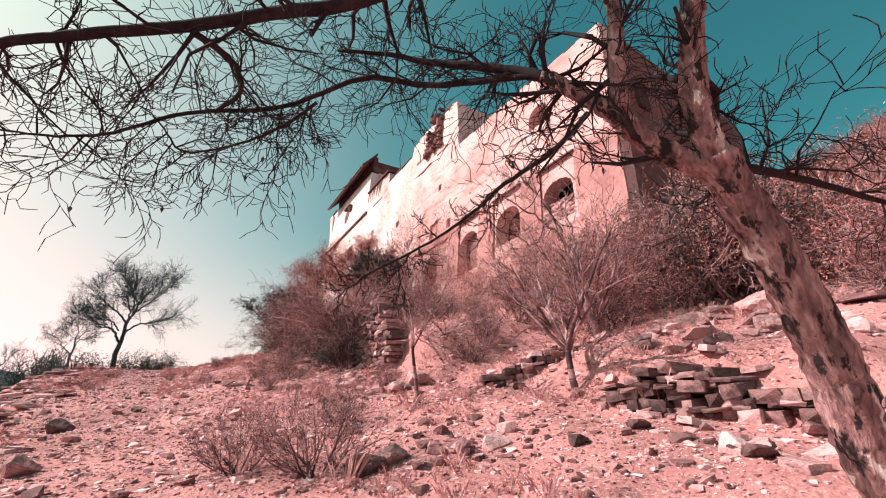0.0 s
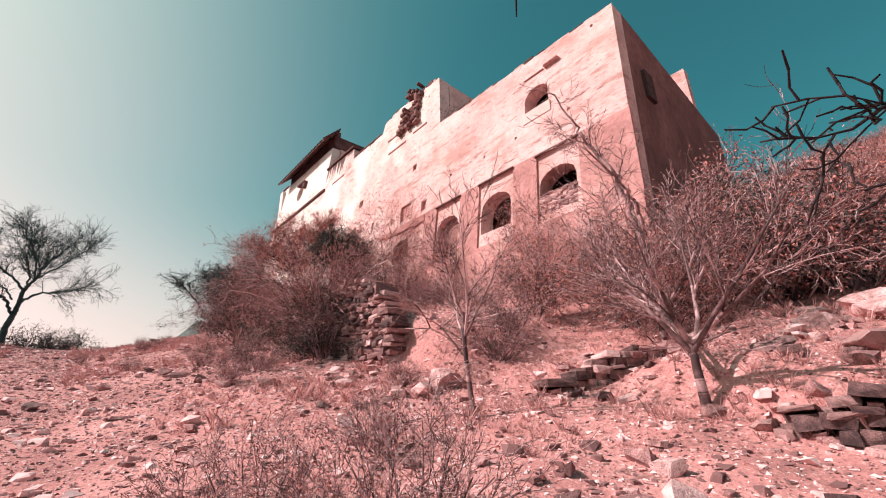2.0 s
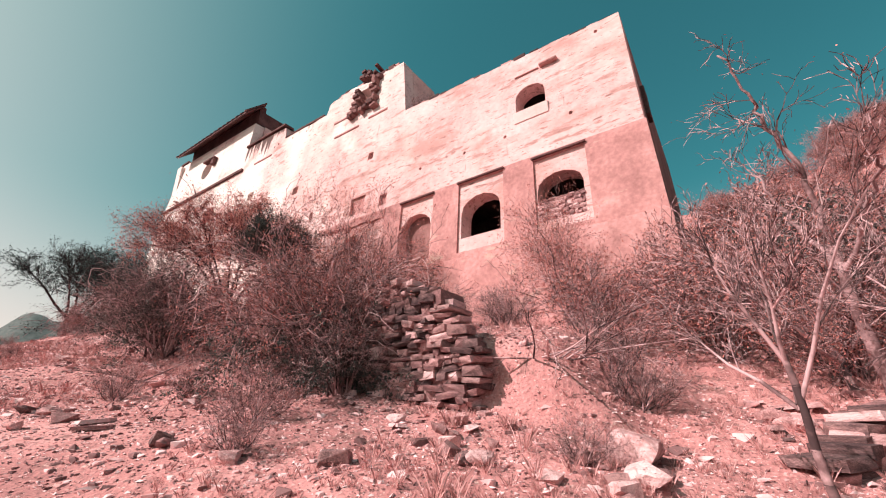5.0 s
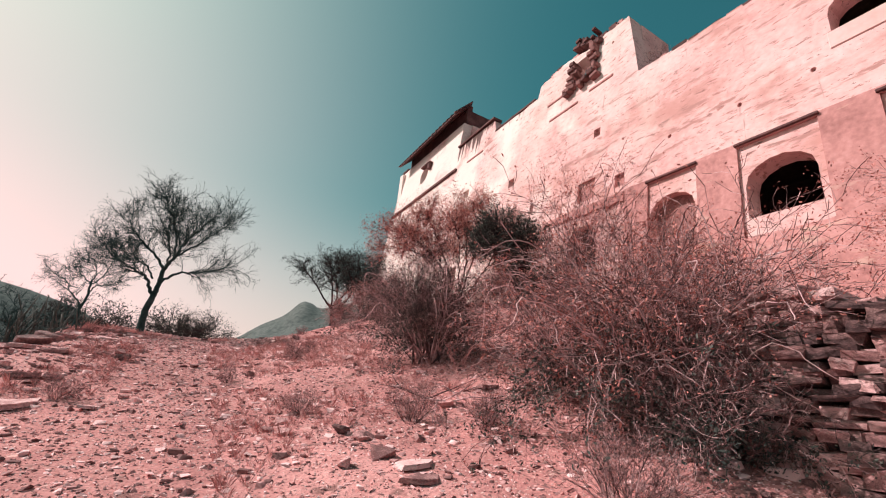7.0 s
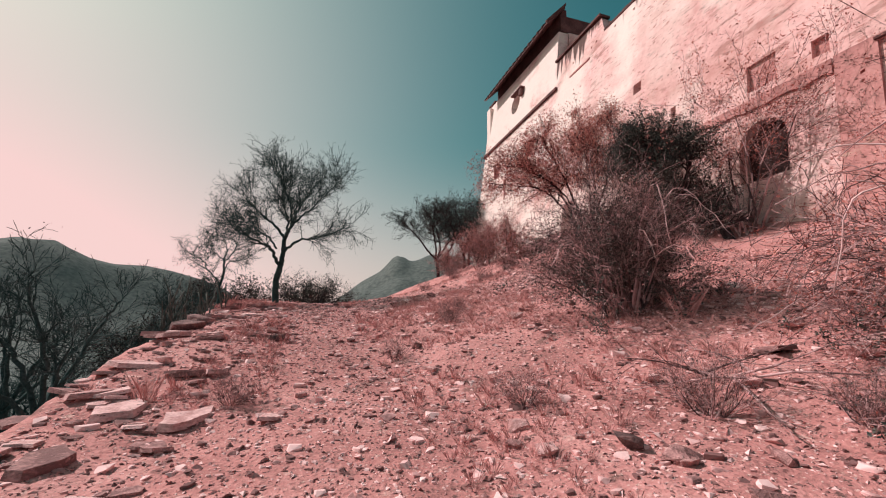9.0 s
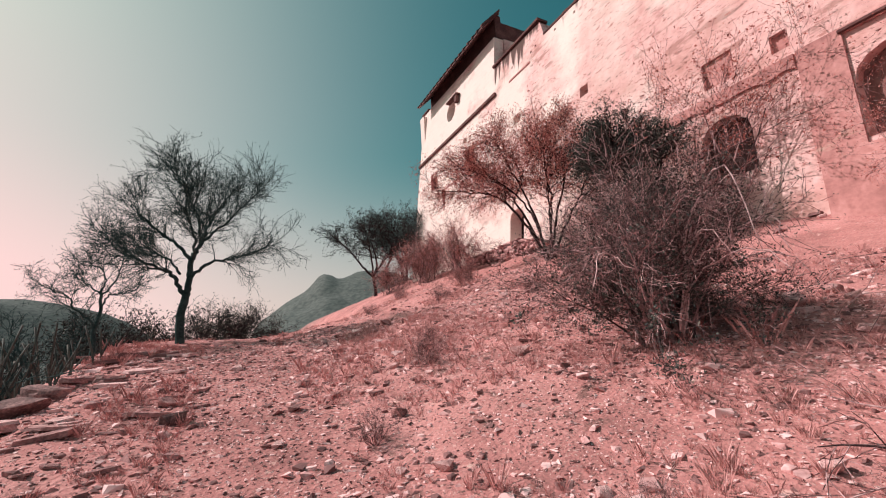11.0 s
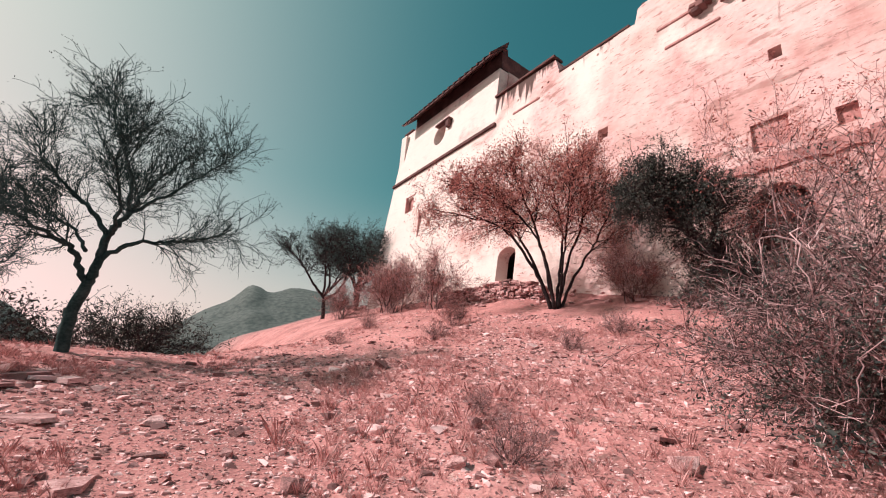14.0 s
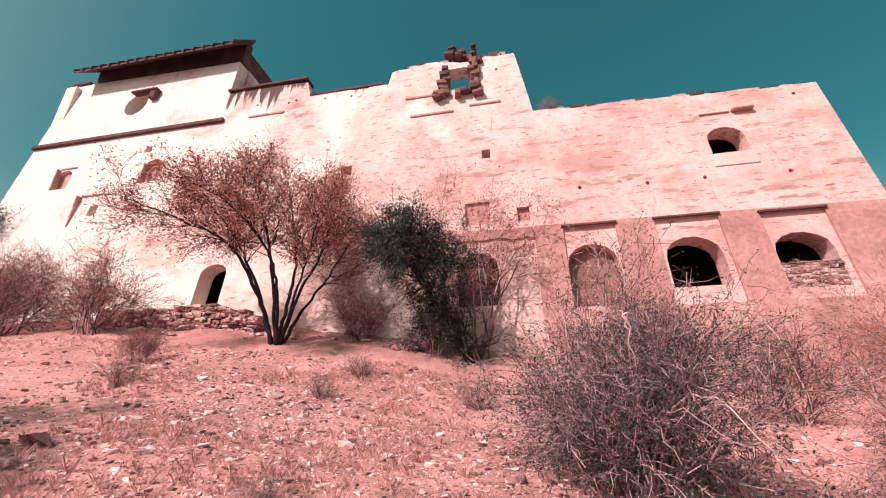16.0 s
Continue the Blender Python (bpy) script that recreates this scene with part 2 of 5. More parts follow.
# Near-black: darkness of unlit rooms put into the colour; also the blackened parapet crust.
M_DARKWALL = material("unlit_and_crust_black_plaster", ((0.03, 0.022, 0.022), (0.07, 0.045, 0.042), (0.13, 0.085, 0.078)), 0.7, 8, 0.95, 0.4, 0.03)
M_EAVE = material("weathered_red_sandstone", ((0.06, 0.035, 0.034), (0.12, 0.065, 0.06), (0.22, 0.12, 0.105)), 1.2, 14, 0.9, 0.5, 0.02)
M_TWIG = material("dry_twigs", ((0.07, 0.048, 0.047), (0.21, 0.135, 0.128), (0.58, 0.42, 0.40)), 3, 20, 0.9, 0.2, 0.01, vary=0.5, island=True)
M_BARK = material("cracked_bark", ((0.05, 0.032, 0.031), (0.33, 0.195, 0.18), (0.74, 0.52, 0.48)), 13.0, 46, 0.9, 1.0, 0.07, stretch=(1, 1, 0.3), spots=(((0.80, 0.62, 0.58), 10.0, 0.585, (1, 1, 0.5), 0.05), ((0.045, 0.03, 0.03), 15.0, 0.535, (1, 1, 0.38), 0.05), ((0.03, 0.022, 0.022), 5.0, 0.60, (1, 1, 0.6), 0.06)))
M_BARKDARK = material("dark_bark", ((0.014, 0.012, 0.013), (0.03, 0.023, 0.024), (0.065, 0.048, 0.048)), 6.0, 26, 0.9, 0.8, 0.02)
M_CANE = material("bleached_thorn_canes", ((0.30, 0.20, 0.19), (0.52, 0.38, 0.36), (0.72, 0.57, 0.54)), 5, 24, 0.85, 0.3, 0.01, vary=0.5)
M_BARKTEAL = material("grey_bark", ((0.014, 0.036, 0.035), (0.028, 0.064, 0.06), (0.055, 0.105, 0.098)), 5.0, 20, 0.9, 0.5, 0.02)
M_LEAFRED = material("dry_russet_leaf", ((0.24, 0.09, 0.075), (0.48, 0.19, 0.155), (0.66, 0.33, 0.27)), 2, 10, 0.8, 0.0, 0.01, vary=0.4, island=True)
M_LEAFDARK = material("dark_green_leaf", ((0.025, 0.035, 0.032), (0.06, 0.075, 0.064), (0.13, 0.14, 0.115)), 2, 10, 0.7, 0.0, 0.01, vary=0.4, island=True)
M_LEAFTEAL = material("grey_green_leaf", ((0.022, 0.045, 0.043), (0.05, 0.095, 0.088), (0.11, 0.17, 0.155)), 2, 10, 0.7, 0.0, 0.01, vary=0.4, island=True)
M_GRASS = material("dry_grass", ((0.34, 0.17, 0.15), (0.52, 0.28, 0.25), (0.70, 0.45, 0.41)), 3, 12, 0.9, 0.0, 0.01, vary=0.4, island=True)


# ---- mesh helpers ----
def mesh_from(name, verts, faces, mat):
    me = bpy.data.meshes.new(name)
    me.from_pydata([tuple(v) for v in verts], [], [tuple(f) for f in faces])
    me.materials.append(mat)
    return me


def part(name, bm, mat, parent=None, label=""):
    """Links a bmesh or a mesh as one object, under a thing or a part."""
    if isinstance(bm, bpy.types.Mesh):
        me = bm
    else:
        me = bpy.data.meshes.new(name)
        bmesh.ops.recalc_face_normals(bm, faces=bm.faces)
        bm.to_mesh(me)
        bm.free()
        me.materials.append(mat)
    ob = new(name, me)
    if parent is not None:
        ob.parent = parent
    if label:
        ob["label"] = label
    return ob


def thing(name, x, y, z, label, category, group="", rz=0.0):
    ob = new(name)
    ob.matrix_basis = pose(x, y, z, 0, 0, rz)
    return tagged(ob, label, category, group)


def box_bm(x0, x1, y0, y1, z0, z1, bevel=0.0, bm=None):
    bm = bm or bmesh.new()
    r = bmesh.ops.create_cube(bm, size=1.0)
    for v in r["verts"]:
        v.co = Vector(((x0 + x1) / 2 + v.co.x * (x1 - x0), (y0 + y1) / 2 + v.co.y * (y1 - y0), (z0 + z1) / 2 + v.co.z * (z1 - z0)))
    if bevel:
        bmesh.ops.bevel(bm, geom=list({e for v in r["verts"] for e in v.link_edges}), offset=bevel, segments=1, affect="EDGES")
    return bm


def hash2(i, j, seed):
    h = np.sin(i * 127.1 + j * 311.7 + seed * 74.7) * 43758.5453
    return h - np.floor(h)


def vnoise(x, y, size, seed):
    u, v = np.asarray(x) / size, np.asarray(y) / size
    i, j = np.floor(u), np.floor(v)
    f, g = u - i, v - j
    f, g = f * f * (3 - 2 * f), g * g * (3 - 2 * g)
    return (hash2(i, j, seed) * (1 - f) + hash2(i + 1, j, seed) * f) * (1 - g) + (hash2(i, j + 1, seed) * (1 - f) + hash2(i + 1, j + 1, seed) * f) * g - 0.5


def smooth(a, b, x):
    u = np.clip((np.asarray(x, float) - a) / (b - a), 0, 1)
    return u * u * (3 - 2 * u)


def softp(x, w):
    return np.logaddexp(0, np.asarray(x, float) / w) * w


# ---- ground ----
def edge_x(y):
    """Where the path's stone edge runs."""
    y = np.asarray(y, float)
    return -2.35 - 1.4 * smooth(5, 15.5, y) - 0.45 * smooth(24, 30, y)


def slope_z(x, y):
    """The hillside on which the path runs, without its small relief."""
    x, y = np.asarray(x, float), np.asarray(y, float)
    yy = np.maximum(y, -14)
    z0 = 0.17 * yy - 0.17 * softp(yy - 28, 2.5)
    xc = np.clip(x, 0, 14)
    s = np.where(x > 0, 0.17 * xc + 0.0105 * xc * xc, 0.03 * x) + (0.44 + 0.2 * smooth(1, -14, y)) * np.clip(x - 14, 0, 48) * smooth(62, 34, y)
    back = 0.85 * smooth(4.35, 4.9, x) * smooth(7.2, 8.7, y) * smooth(14.5, 12.8, y) * smooth(9, 6, x) + 0.5 * smooth(4.6, 5.3, x) * smooth(0.3, 1.6, y) * smooth(5.6, 4.0, y) * smooth(10, 7, x)
    back = back + 0.05 * (softp(y - 30, 2) - softp(y - 47, 2)) * smooth(3, 9, x) * smooth(140, 60, y)
    fall = -0.16 * softp(y - 34, 2) * smooth(7, 2, x) * smooth(-60, 0, 90 - y)
    return z0 + s + back + np.maximum(fall, -9)


def far_z(x, y):
    r = np.hypot(x, y - 10)
    az = np.degrees(np.arctan2(x, y - 10))
    h = 0.0
    for a, w, el, r0, rw in ((-27, 2.8, 2.0, 620, 90), (-30, 16, 6.3, 640, 130), (-14, 9, 5.0, 700, 120), (-60, 30, 6.5, 640, 150), (60, 30, 16, 420, 150)):
        h = h + np.tan(np.radians(el)) * r0 * np.exp(-((az - a) / w) ** 2) * np.exp(-((r - r0) / rw) ** 2)
    for a, w, top in ((16.5, 12.0, 73), (10.9, 1.7, 16), (6.8, 3.2, 12)):      # the rocky hill at the end of the path
        h = h + top * np.exp(-((az - a) / w) ** 2) * np.exp(-((r - 520) / 100) ** 2)
    return h + 8 * vnoise(x, y, 60, 5) * smooth(80, 300, r) + 6 * vnoise(x, y, 22, 6) * smooth(80, 300, r)


def ground_z(x, y):
    x, y = np.asarray(x, float), np.asarray(y, float)
    z = slope_z(x, y)
    d = edge_x(y) - x
    floor_z = -16.0
    drop = 2.0 * smooth(0.05, 0.75, d) + 0.42 * np.clip(d - 0.6, 0, None)
    z = np.where(d > 0, np.maximum(z - drop, np.minimum(z, floor_z)), z)
    r = np.hypot(x, y - 10)
    z = np.where((r > 55) & (x < 30), z + (np.minimum(z, floor_z) - z) * smooth(55, 140, r) * smooth(30, 15, x), z)
    z = z + far_z(x, y) * smooth(150, 350, r)
    near = smooth(60, 25, r)
    z = z + near * (0.22 * vnoise(x, y, 2.6, 1) + 0.12 * vnoise(x, y, 1.1, 2) + 0.06 * vnoise(x, y, 0.42, 3) + 0.035 * vnoise(x, y, 0.21, 4)) * (0.35 + 0.65 * smooth(0.2, 3.0, np.abs(x + 0.6)))
    return z + 1.2 * vnoise(x, y, 9, 8) * smooth(14, 30, np.abs(x))


def gz(x, y):
    return float(ground_z(np.array([x]), np.array([y]))[0])


def axis(*spans):
    out = []
    for a, b, st in spans:
        out.append(np.arange(a, b, st))
    return np.concatenate(out)


gx = np.concatenate([-np.geomspace(3000, 12, 40), axis((-11.5, -5, 0.35), (-5, 9, 0.10), (9, 16, 0.28), (16, 40, 0.9)), np.arange(40, 260, 5.0), np.geomspace(260, 3000, 18)])
gy = np.concatenate([-np.geomspace(3000, 6, 30), axis((-5.5, 0, 0.3), (0, 25, 0.10), (25, 36, 0.22), (36, 60, 0.7)), np.geomspace(60, 380, 26)[:-1], np.arange(380, 700, 8.0), np.geomspace(700, 3000, 14)])
GX, GY = np.meshgrid(gx, gy)
GZ = ground_z(GX, GY)
nx, ny = len(gx), len(gy)
idx = np.arange(nx * ny).reshape(ny, nx)
quads = np.stack([idx[:-1, :-1], idx[:-1, 1:], idx[1:, 1:], idx[1:, :-1]], -1).reshape(-1, 4)
g_me = mesh_from("ground", np.stack([GX, GY, GZ], -1).reshape(-1, 3).tolist(), quads.tolist(), M_GROUND)
for p in g_me.polygons:
    p.use_smooth = True
tagged(part("ground", g_me, M_GROUND), "dry reddish stony hillside earth with worn footpath", "ground", kind="structure")


# ---- the palace ----
def fx(z):
    """The front's plane, which leans back as it rises."""
    return 12.15 + 0.12 * (z - 10)


def arch_loop(y0, y1, z0, z1, rise=0.45, n=7):
    """An opening with a flat-shouldered pointed arch."""
    pts = [(y0, z0), (y1, z0)]
    ym, w = (y0 + y1) / 2, (y1 - y0) / 2
    for k in range(n + 1):
        a = math.pi * k / n
        c = math.cos(a)
        s = math.sin(a) ** 0.8
        pts.append((ym + w * c, z1 - rise + rise * s * (1 - 0.10 * abs(c)) + 0.0))
    return pts


def rect_loop(y0, y1, z0, z1):
    return [(y0, z0), (y1, z0), (y1, z1), (y0, z1)]


def round_loop(y, z, ry, rz, n=14):
    return [(y + ry * math.cos(2 * math.pi * k / n), z + rz * math.sin(2 * math.pi * k / n)) for k in range(n)]


def sheet(outer, holes, thick, proud=0.0, ragged=None):
    """A wall of that thickness in the front's plane with openings through it."""
    bm = bmesh.new()
    edges = []
    for loop in [outer] + holes:
        vs = [bm.verts.new((0, y, z)) for y, z in loop]
        for a, b in zip(vs, vs[1:] + vs[:1]):
            edges.append(bm.edges.new((a, b)))
    bmesh.ops.triangle_fill(bm, use_beauty=True, use_dissolve=False, edges=edges, normal=(-1, 0, 0))
    front = list(bm.faces)
    r = bmesh.ops.extrude_face_region(bm, geom=front)
    moved = [v for v in r["geom"] if isinstance(v, bmesh.types.BMVert)]
    for v in moved:
        v.co.x += thick
    for v in bm.verts:
        v.co.x += fx(v.co.z) - proud
    return bm


rng = random.Random(3)


def ragged_line(points, step, amp):
    out = []
    for (y0, z0), (y1, z1) in zip(points, points[1:]):
        n = max(1, int(math.hypot(y1 - y0, z1 - z0) / step))
        for k in range(n):
            u = k / n
            out.append((y0 + (y1 - y0) * u, z0 + (z1 - z0) * u + (rng.uniform(-amp, amp) if k else 0)))
    out.append(points[-1])
    return out


palace = thing("ruined_palace", 0, 0, 0, "ruined plastered stone palace front with arched openings and broken parapet", "building")
top = ragged_line([(7.1, 16.45), (12.25, 16.69), (17.45, 16.92)], 0.5, 0.05) + \
    ragged_line([(17.5, 17.0), (17.75, 18.9), (18.02, 20.8)], 0.4, 0.04) + \
    ragged_line([(18.05, 20.85), (19.4, 20.95), (19.9, 20.6), (21.3, 20.95), (21.8, 21.1), (24.0, 20.85), (24.15, 20.0), (28.25, 20.15)], 0.35, 0.09) + \
    ragged_line([(28.3, 20.2), (28.6, 21.15), (33.2, 21.55)], 0.5, 0.03) + [(33.3, 23.9), (44.9, 24.3)]
outer = [(6.95, 3.0)] + top + [(44.95, 6.0)]
openings = [
    arch_loop(10.18, 11.42, 13.55, 14.8, 0.55),
    arch_loop(9.15, 10.75, 8.3, 10.18, 0.65), arch_loop(12.2, 13.88, 8.55, 10.32, 0.75),
    arch_loop(15.35, 16.96, 8.1, 10.34, 0.75), arch_loop(19.28, 20.78, 8.3, 10.33, 0.75),
    arch_loop(30.1, 31.3, 8.9, 10.78, 0.5),
    rect_loop(19.38, 19.73, 14.65, 15.1), rect_loop(25.38, 25.87, 14.6, 15.12), rect_loop(30.4, 31.05, 15.92, 16.5),
    rect_loop(36.7, 37.1, 17.7, 18.1), rect_loop(38.3, 38.8, 14.0, 14.6),
    round_loop(39.3, 21.65, 0.72, 0.85), rect_loop(20.05, 21.3, 18.95, 20.4),
    arch_loop(35.5, 36.75, 15.7, 17.15, 0.6), arch_loop(41.1, 42.15, 15.95, 17.2, 0.5), rect_loop(23.4, 23.66, 12.1, 12.7),
    rect_loop(18.05, 18.5, 11.5, 12.1), rect_loop(19.5, 20.45, 11.5, 12.5),
]
for y, z in ((16.16, 12.72), (13.83, 12.61), (11.94, 12.6), (9.3, 12.52), (8.0, 16.0), (18.9, 19.9), (31.2, 20.0), (29.4, 19.8), (29.0, 19.9), (27.4, 19.7), (26.0, 19.6)):
    openings.append(round_loop(y, z, 0.075, 0.09, 6))
front = part("wall_front", sheet(outer, openings, 0.75), M_PLASTER, palace, "pink-white lime plaster, stained and flaking")
# body behind the front: end walls, back wall, floors and roof; unseen ones added to keep the rooms dark
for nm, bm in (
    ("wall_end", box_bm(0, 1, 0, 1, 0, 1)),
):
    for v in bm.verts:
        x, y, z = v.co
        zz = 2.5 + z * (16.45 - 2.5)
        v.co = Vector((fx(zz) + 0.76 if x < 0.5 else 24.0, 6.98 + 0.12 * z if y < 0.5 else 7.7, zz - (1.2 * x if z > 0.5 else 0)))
    # stains plus the shade of the side away from the sun, in one colour
    part(nm, bm, M_ENDWALL, palace, "weather-stained brown end wall, its shade put into the colour")
part("wall_far_end", box_bm(13.5, 24, 44.2, 44.94, 5, 23.9), M_PLASTER, palace)
part("wall_back", box_bm(23.4, 24, 7.7, 44.2, 3, 20), M_PLASTER, palace)
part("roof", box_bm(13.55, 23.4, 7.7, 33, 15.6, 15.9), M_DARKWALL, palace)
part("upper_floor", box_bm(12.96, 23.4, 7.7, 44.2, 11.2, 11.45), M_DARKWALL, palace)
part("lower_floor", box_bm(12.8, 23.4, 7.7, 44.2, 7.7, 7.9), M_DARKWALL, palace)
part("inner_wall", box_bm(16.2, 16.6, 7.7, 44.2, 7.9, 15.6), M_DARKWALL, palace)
part("pavilion_roof", box_bm(14.0, 20, 33.3, 44.9, 24.0, 24.25), M_EAVE, palace)
part("pavilion_side_wall", box_bm(14.6, 20, 33.3, 33.9, 15.9, 24.0), M_PLASTER, palace)
part("pavilion_back_wall", box_bm(19.5, 20, 33.9, 44.2, 15.9, 24.0), M_PLASTER, palace)
part("tower_side_wall", box_bm(14.15, 16.2, 17.9, 18.5, 15.9, 20.6), M_PLASTER, palace)
part("tower_back_wall", box_bm(15.8, 16.2, 18.5, 24, 15.9, 18.6), M_PLASTER, palace)

# red plaster layer of the lower storey with its panels left open
panels = [rect_loop(8.95, 10.82, 7.95, 10.9), rect_loop(12.02, 14.0, 7.95, 11.0), rect_loop(15.24, 16.98, 7.95, 11.0)]
part("dado_layer", sheet([(6.9, 7.7), (6.98, 11.05), (17.95, 11.2), (17.95, 7.7)], panels, 0.1, 0.09), M_DADO, palace, "worn red-brown plaster piers")
# ledges over the panels, coloured dark to draw their shadow lines
for y0, y1, z0 in ((8.95, 10.82, 10.9), (12.02, 14.0, 11.0), (15.24, 16.98, 11.0)):
    part("panel_ledge", box_bm(fx(z0) - 0.17, fx(z0) - 0.08, y0 - 0.05, y1 + 0.05, z0 + 0.02, z0 + 0.1, 0.01), M_EAVE, palace, "thin projecting ledge, its shadow line put into a dark colour")
bm = bmesh.new()
box_bm(0, 1, 0, 1, 0, 1, 0, bm)
for v in bm.verts:
    x, y, z = v.co
    zz = 3.0 + z * 4.66
    v.co = Vector((fx(zz) - 0.28 if x < 0.5 else fx(zz) + 0.1, 6.85 + y * 11.0, zz))
part("plinth", bm, M_DADO, palace, "eroded plinth of the lower wall")
part("dado_band", sheet(ragged_line([(18.0, 10.72), (20.0, 10.78), (22.4, 10.95)], 0.25, 0.07) + [(22.45, 11.2), (18.0, 11.17)], [], 0.09, 0.085), M_DADO, palace, "brown band left from fallen plaster")
part("coping", box_bm(fx(24.4) - 0.12, fx(24.4) + 0.7, 43.72, 45.05, 24.31, 24.47, 0.02), M_EAVE, palace, "dark stone coping at the corner")
sb = box_bm(fx(13.2) - 0.06, fx(13.2) + 0.3, 10.08, 11.5, 13.0, 13.53, 0.015)
part("window_sill", sb, M_WHITE, palace, "bright white plaster sill block")
part("string_course", box_bm(fx(19.2) - 0.16, fx(19.2) + 0.1, 32.9, 44.98, 19.1, 19.32, 0.02), M_EAVE, palace, "dark projecting stone string course")

# the pavilion's sloping eave of ribbed stone slabs
eave = part("eave", box_bm(0, 0.01, 0, 0.01, 0, 0.01), M_EAVE, palace, "sloping dark sandstone eave on ribs")
n_slab = 17
y0, y1 = 33.1, 43.7
for k in range(n_slab):
    a, b = y0 + (y1 - y0) * k / n_slab, y0 + (y1 - y0) * (k + 1) / n_slab
    bm = bmesh.new()
    prof = [(12.8, 24.15), (12.8, 24.27), (14.3, 25.95), (14.3, 25.7)]
    va = [bm.verts.new((px, a + 0.02, pz)) for px, pz in prof]
    vb = [bm.verts.new((px, b - 0.02, pz)) for px, pz in prof]
    bm.faces.new(va)
    bm.faces.new(vb[::-1])
    for i in range(4):
        bm.faces.new((va[i], vb[i], vb[(i + 1) % 4], va[(i + 1) % 4]))
    part("eave_slab", bm, M_EAVE, eave)
for k in range(n_slab + 1):
    yk = y0 + (y1 - y0) * k / n_slab
    bm = bmesh.new()
    rib = [(12.7, 24.2), (12.7, 24.34), (14.32, 26.12), (14.32, 25.9)]
    va = [bm.verts.new((px, yk - 0.06, pz)) for px, pz in rib]
    vb = [bm.verts.new((px, yk + 0.06, pz)) for px, pz in rib]
    bm.faces.new(va)
    bm.faces.new(vb[::-1])
    for i in range(4):
        bm.faces.new((va[i], vb[i], vb[(i + 1) % 4], va[(i + 1) % 4]))
    part("eave_rib", bm, M_EAVE, eave)
part("eave_wall", box_bm(14.0, 14.5, 33.3, 43.6, 24.26, 25.75), M_EAVE, palace)
part("eave_gable", box_bm(14.5, 19.8, 33.35, 33.75, 24.26, 25.3), M_EAVE, palace)
# coping, hoods and broken masonry on the front
part("coping", box_bm(fx(21.4) - 0.14, fx(21.4) + 0.6, 28.62, 33.25, 21.34, 21.5, 0.02), M_EAVE, palace, "dark stained coping over the parapet")
part("coping", box_bm(fx(20.1) - 0.05, fx(20.1) + 0.7, 24.4, 28.3, 20.06, 20.2, 0.02), M_EAVE, palace, "dark stained coping over the parapet")
part("window_hood", box_bm(fx(15.5) - 0.07, fx(15.5) + 0.05, 10.35, 11.4, 15.46, 15.51, 0.01), M_DADO, palace, "thin broken stone hood")
part("window_hood", box_bm(fx(15.5) - 0.2, fx(15.5) + 0.05, 9.55, 10.3, 15.44, 15.58, 0.04), M_DADO, palace, "broken stub of a stone hood")
part("round_window_hood", box_bm(fx(22.2) - 0.35, fx(22.2) + 0.05, 37.9, 39.6, 22.32, 22.46, 0.02), M_EAVE, palace, "small stone hood")
part("round_window_bracket", box_bm(fx(22) - 0.3, fx(22) + 0.05, 37.95, 38.35, 21.75, 22.3, 0.04), M_EAVE, palace, "stone bracket")
for yy0, yy1, zz in ((20.9, 22.9, 17.5), (18.8, 20.2, 17.7), (21.5, 23.2, 18.7), (29.5, 31.5, 19.1)):
    b = box_bm(fx(zz) - 0.05, fx(zz) + 0.05, yy0, yy1, zz, zz + 0.14, 0.03)
    part("broken_ledge", b, M_DADO, palace, "broken brick ledge")
r_j = random.Random(12)
for ya, yb, za, zb, n in ((19.72, 20.12, 18.6, 20.9, 13), (21.25, 21.6, 18.6, 20.3, 9), (19.7, 21.7, 18.35, 18.75, 9), (19.9, 21.3, 20.75, 21.75, 11)):
    for k in range(n):
        sy, sz = r_j.uniform(0.2, 0.5), r_j.uniform(0.14, 0.32)
        yc, zc = r_j.uniform(ya, yb), za + (zb - za) * (k + 0.5) / n
        ob = part("jharokha_stone", box_bm(-0.3, 0.3, -sy / 2, sy / 2, -sz / 2, sz / 2, 0.03), M_EAVE if za > 20 or r_j.random() < 0.3 else M_ENDWALL, palace, "broken projecting window masonry")
        ob.matrix_basis = pose(fx(zc) + r_j.uniform(-0.12, 0.1), yc, zc, r_j.uniform(-14, 14), r_j.uniform(-10, 10), r_j.uniform(-14, 14))
# blocking walls coloured dark to carry the shade inside the arches
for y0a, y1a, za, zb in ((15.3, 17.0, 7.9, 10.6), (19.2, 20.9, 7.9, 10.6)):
    part("niche_back", box_bm(fx(9) + 0.5, fx(9) + 0.68, y0a, y1a, za, zb), M_ENDWALL if y0a < 18 else M_DARKWALL, palace, "brown blocking wall with the recess shade in its colour")
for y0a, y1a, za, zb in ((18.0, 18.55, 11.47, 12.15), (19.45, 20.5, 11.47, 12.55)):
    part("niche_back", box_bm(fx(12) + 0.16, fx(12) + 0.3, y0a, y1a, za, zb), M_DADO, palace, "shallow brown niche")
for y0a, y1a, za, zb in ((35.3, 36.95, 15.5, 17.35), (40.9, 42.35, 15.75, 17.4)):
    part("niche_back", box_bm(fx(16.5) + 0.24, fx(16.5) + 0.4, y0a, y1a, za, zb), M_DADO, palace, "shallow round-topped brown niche")
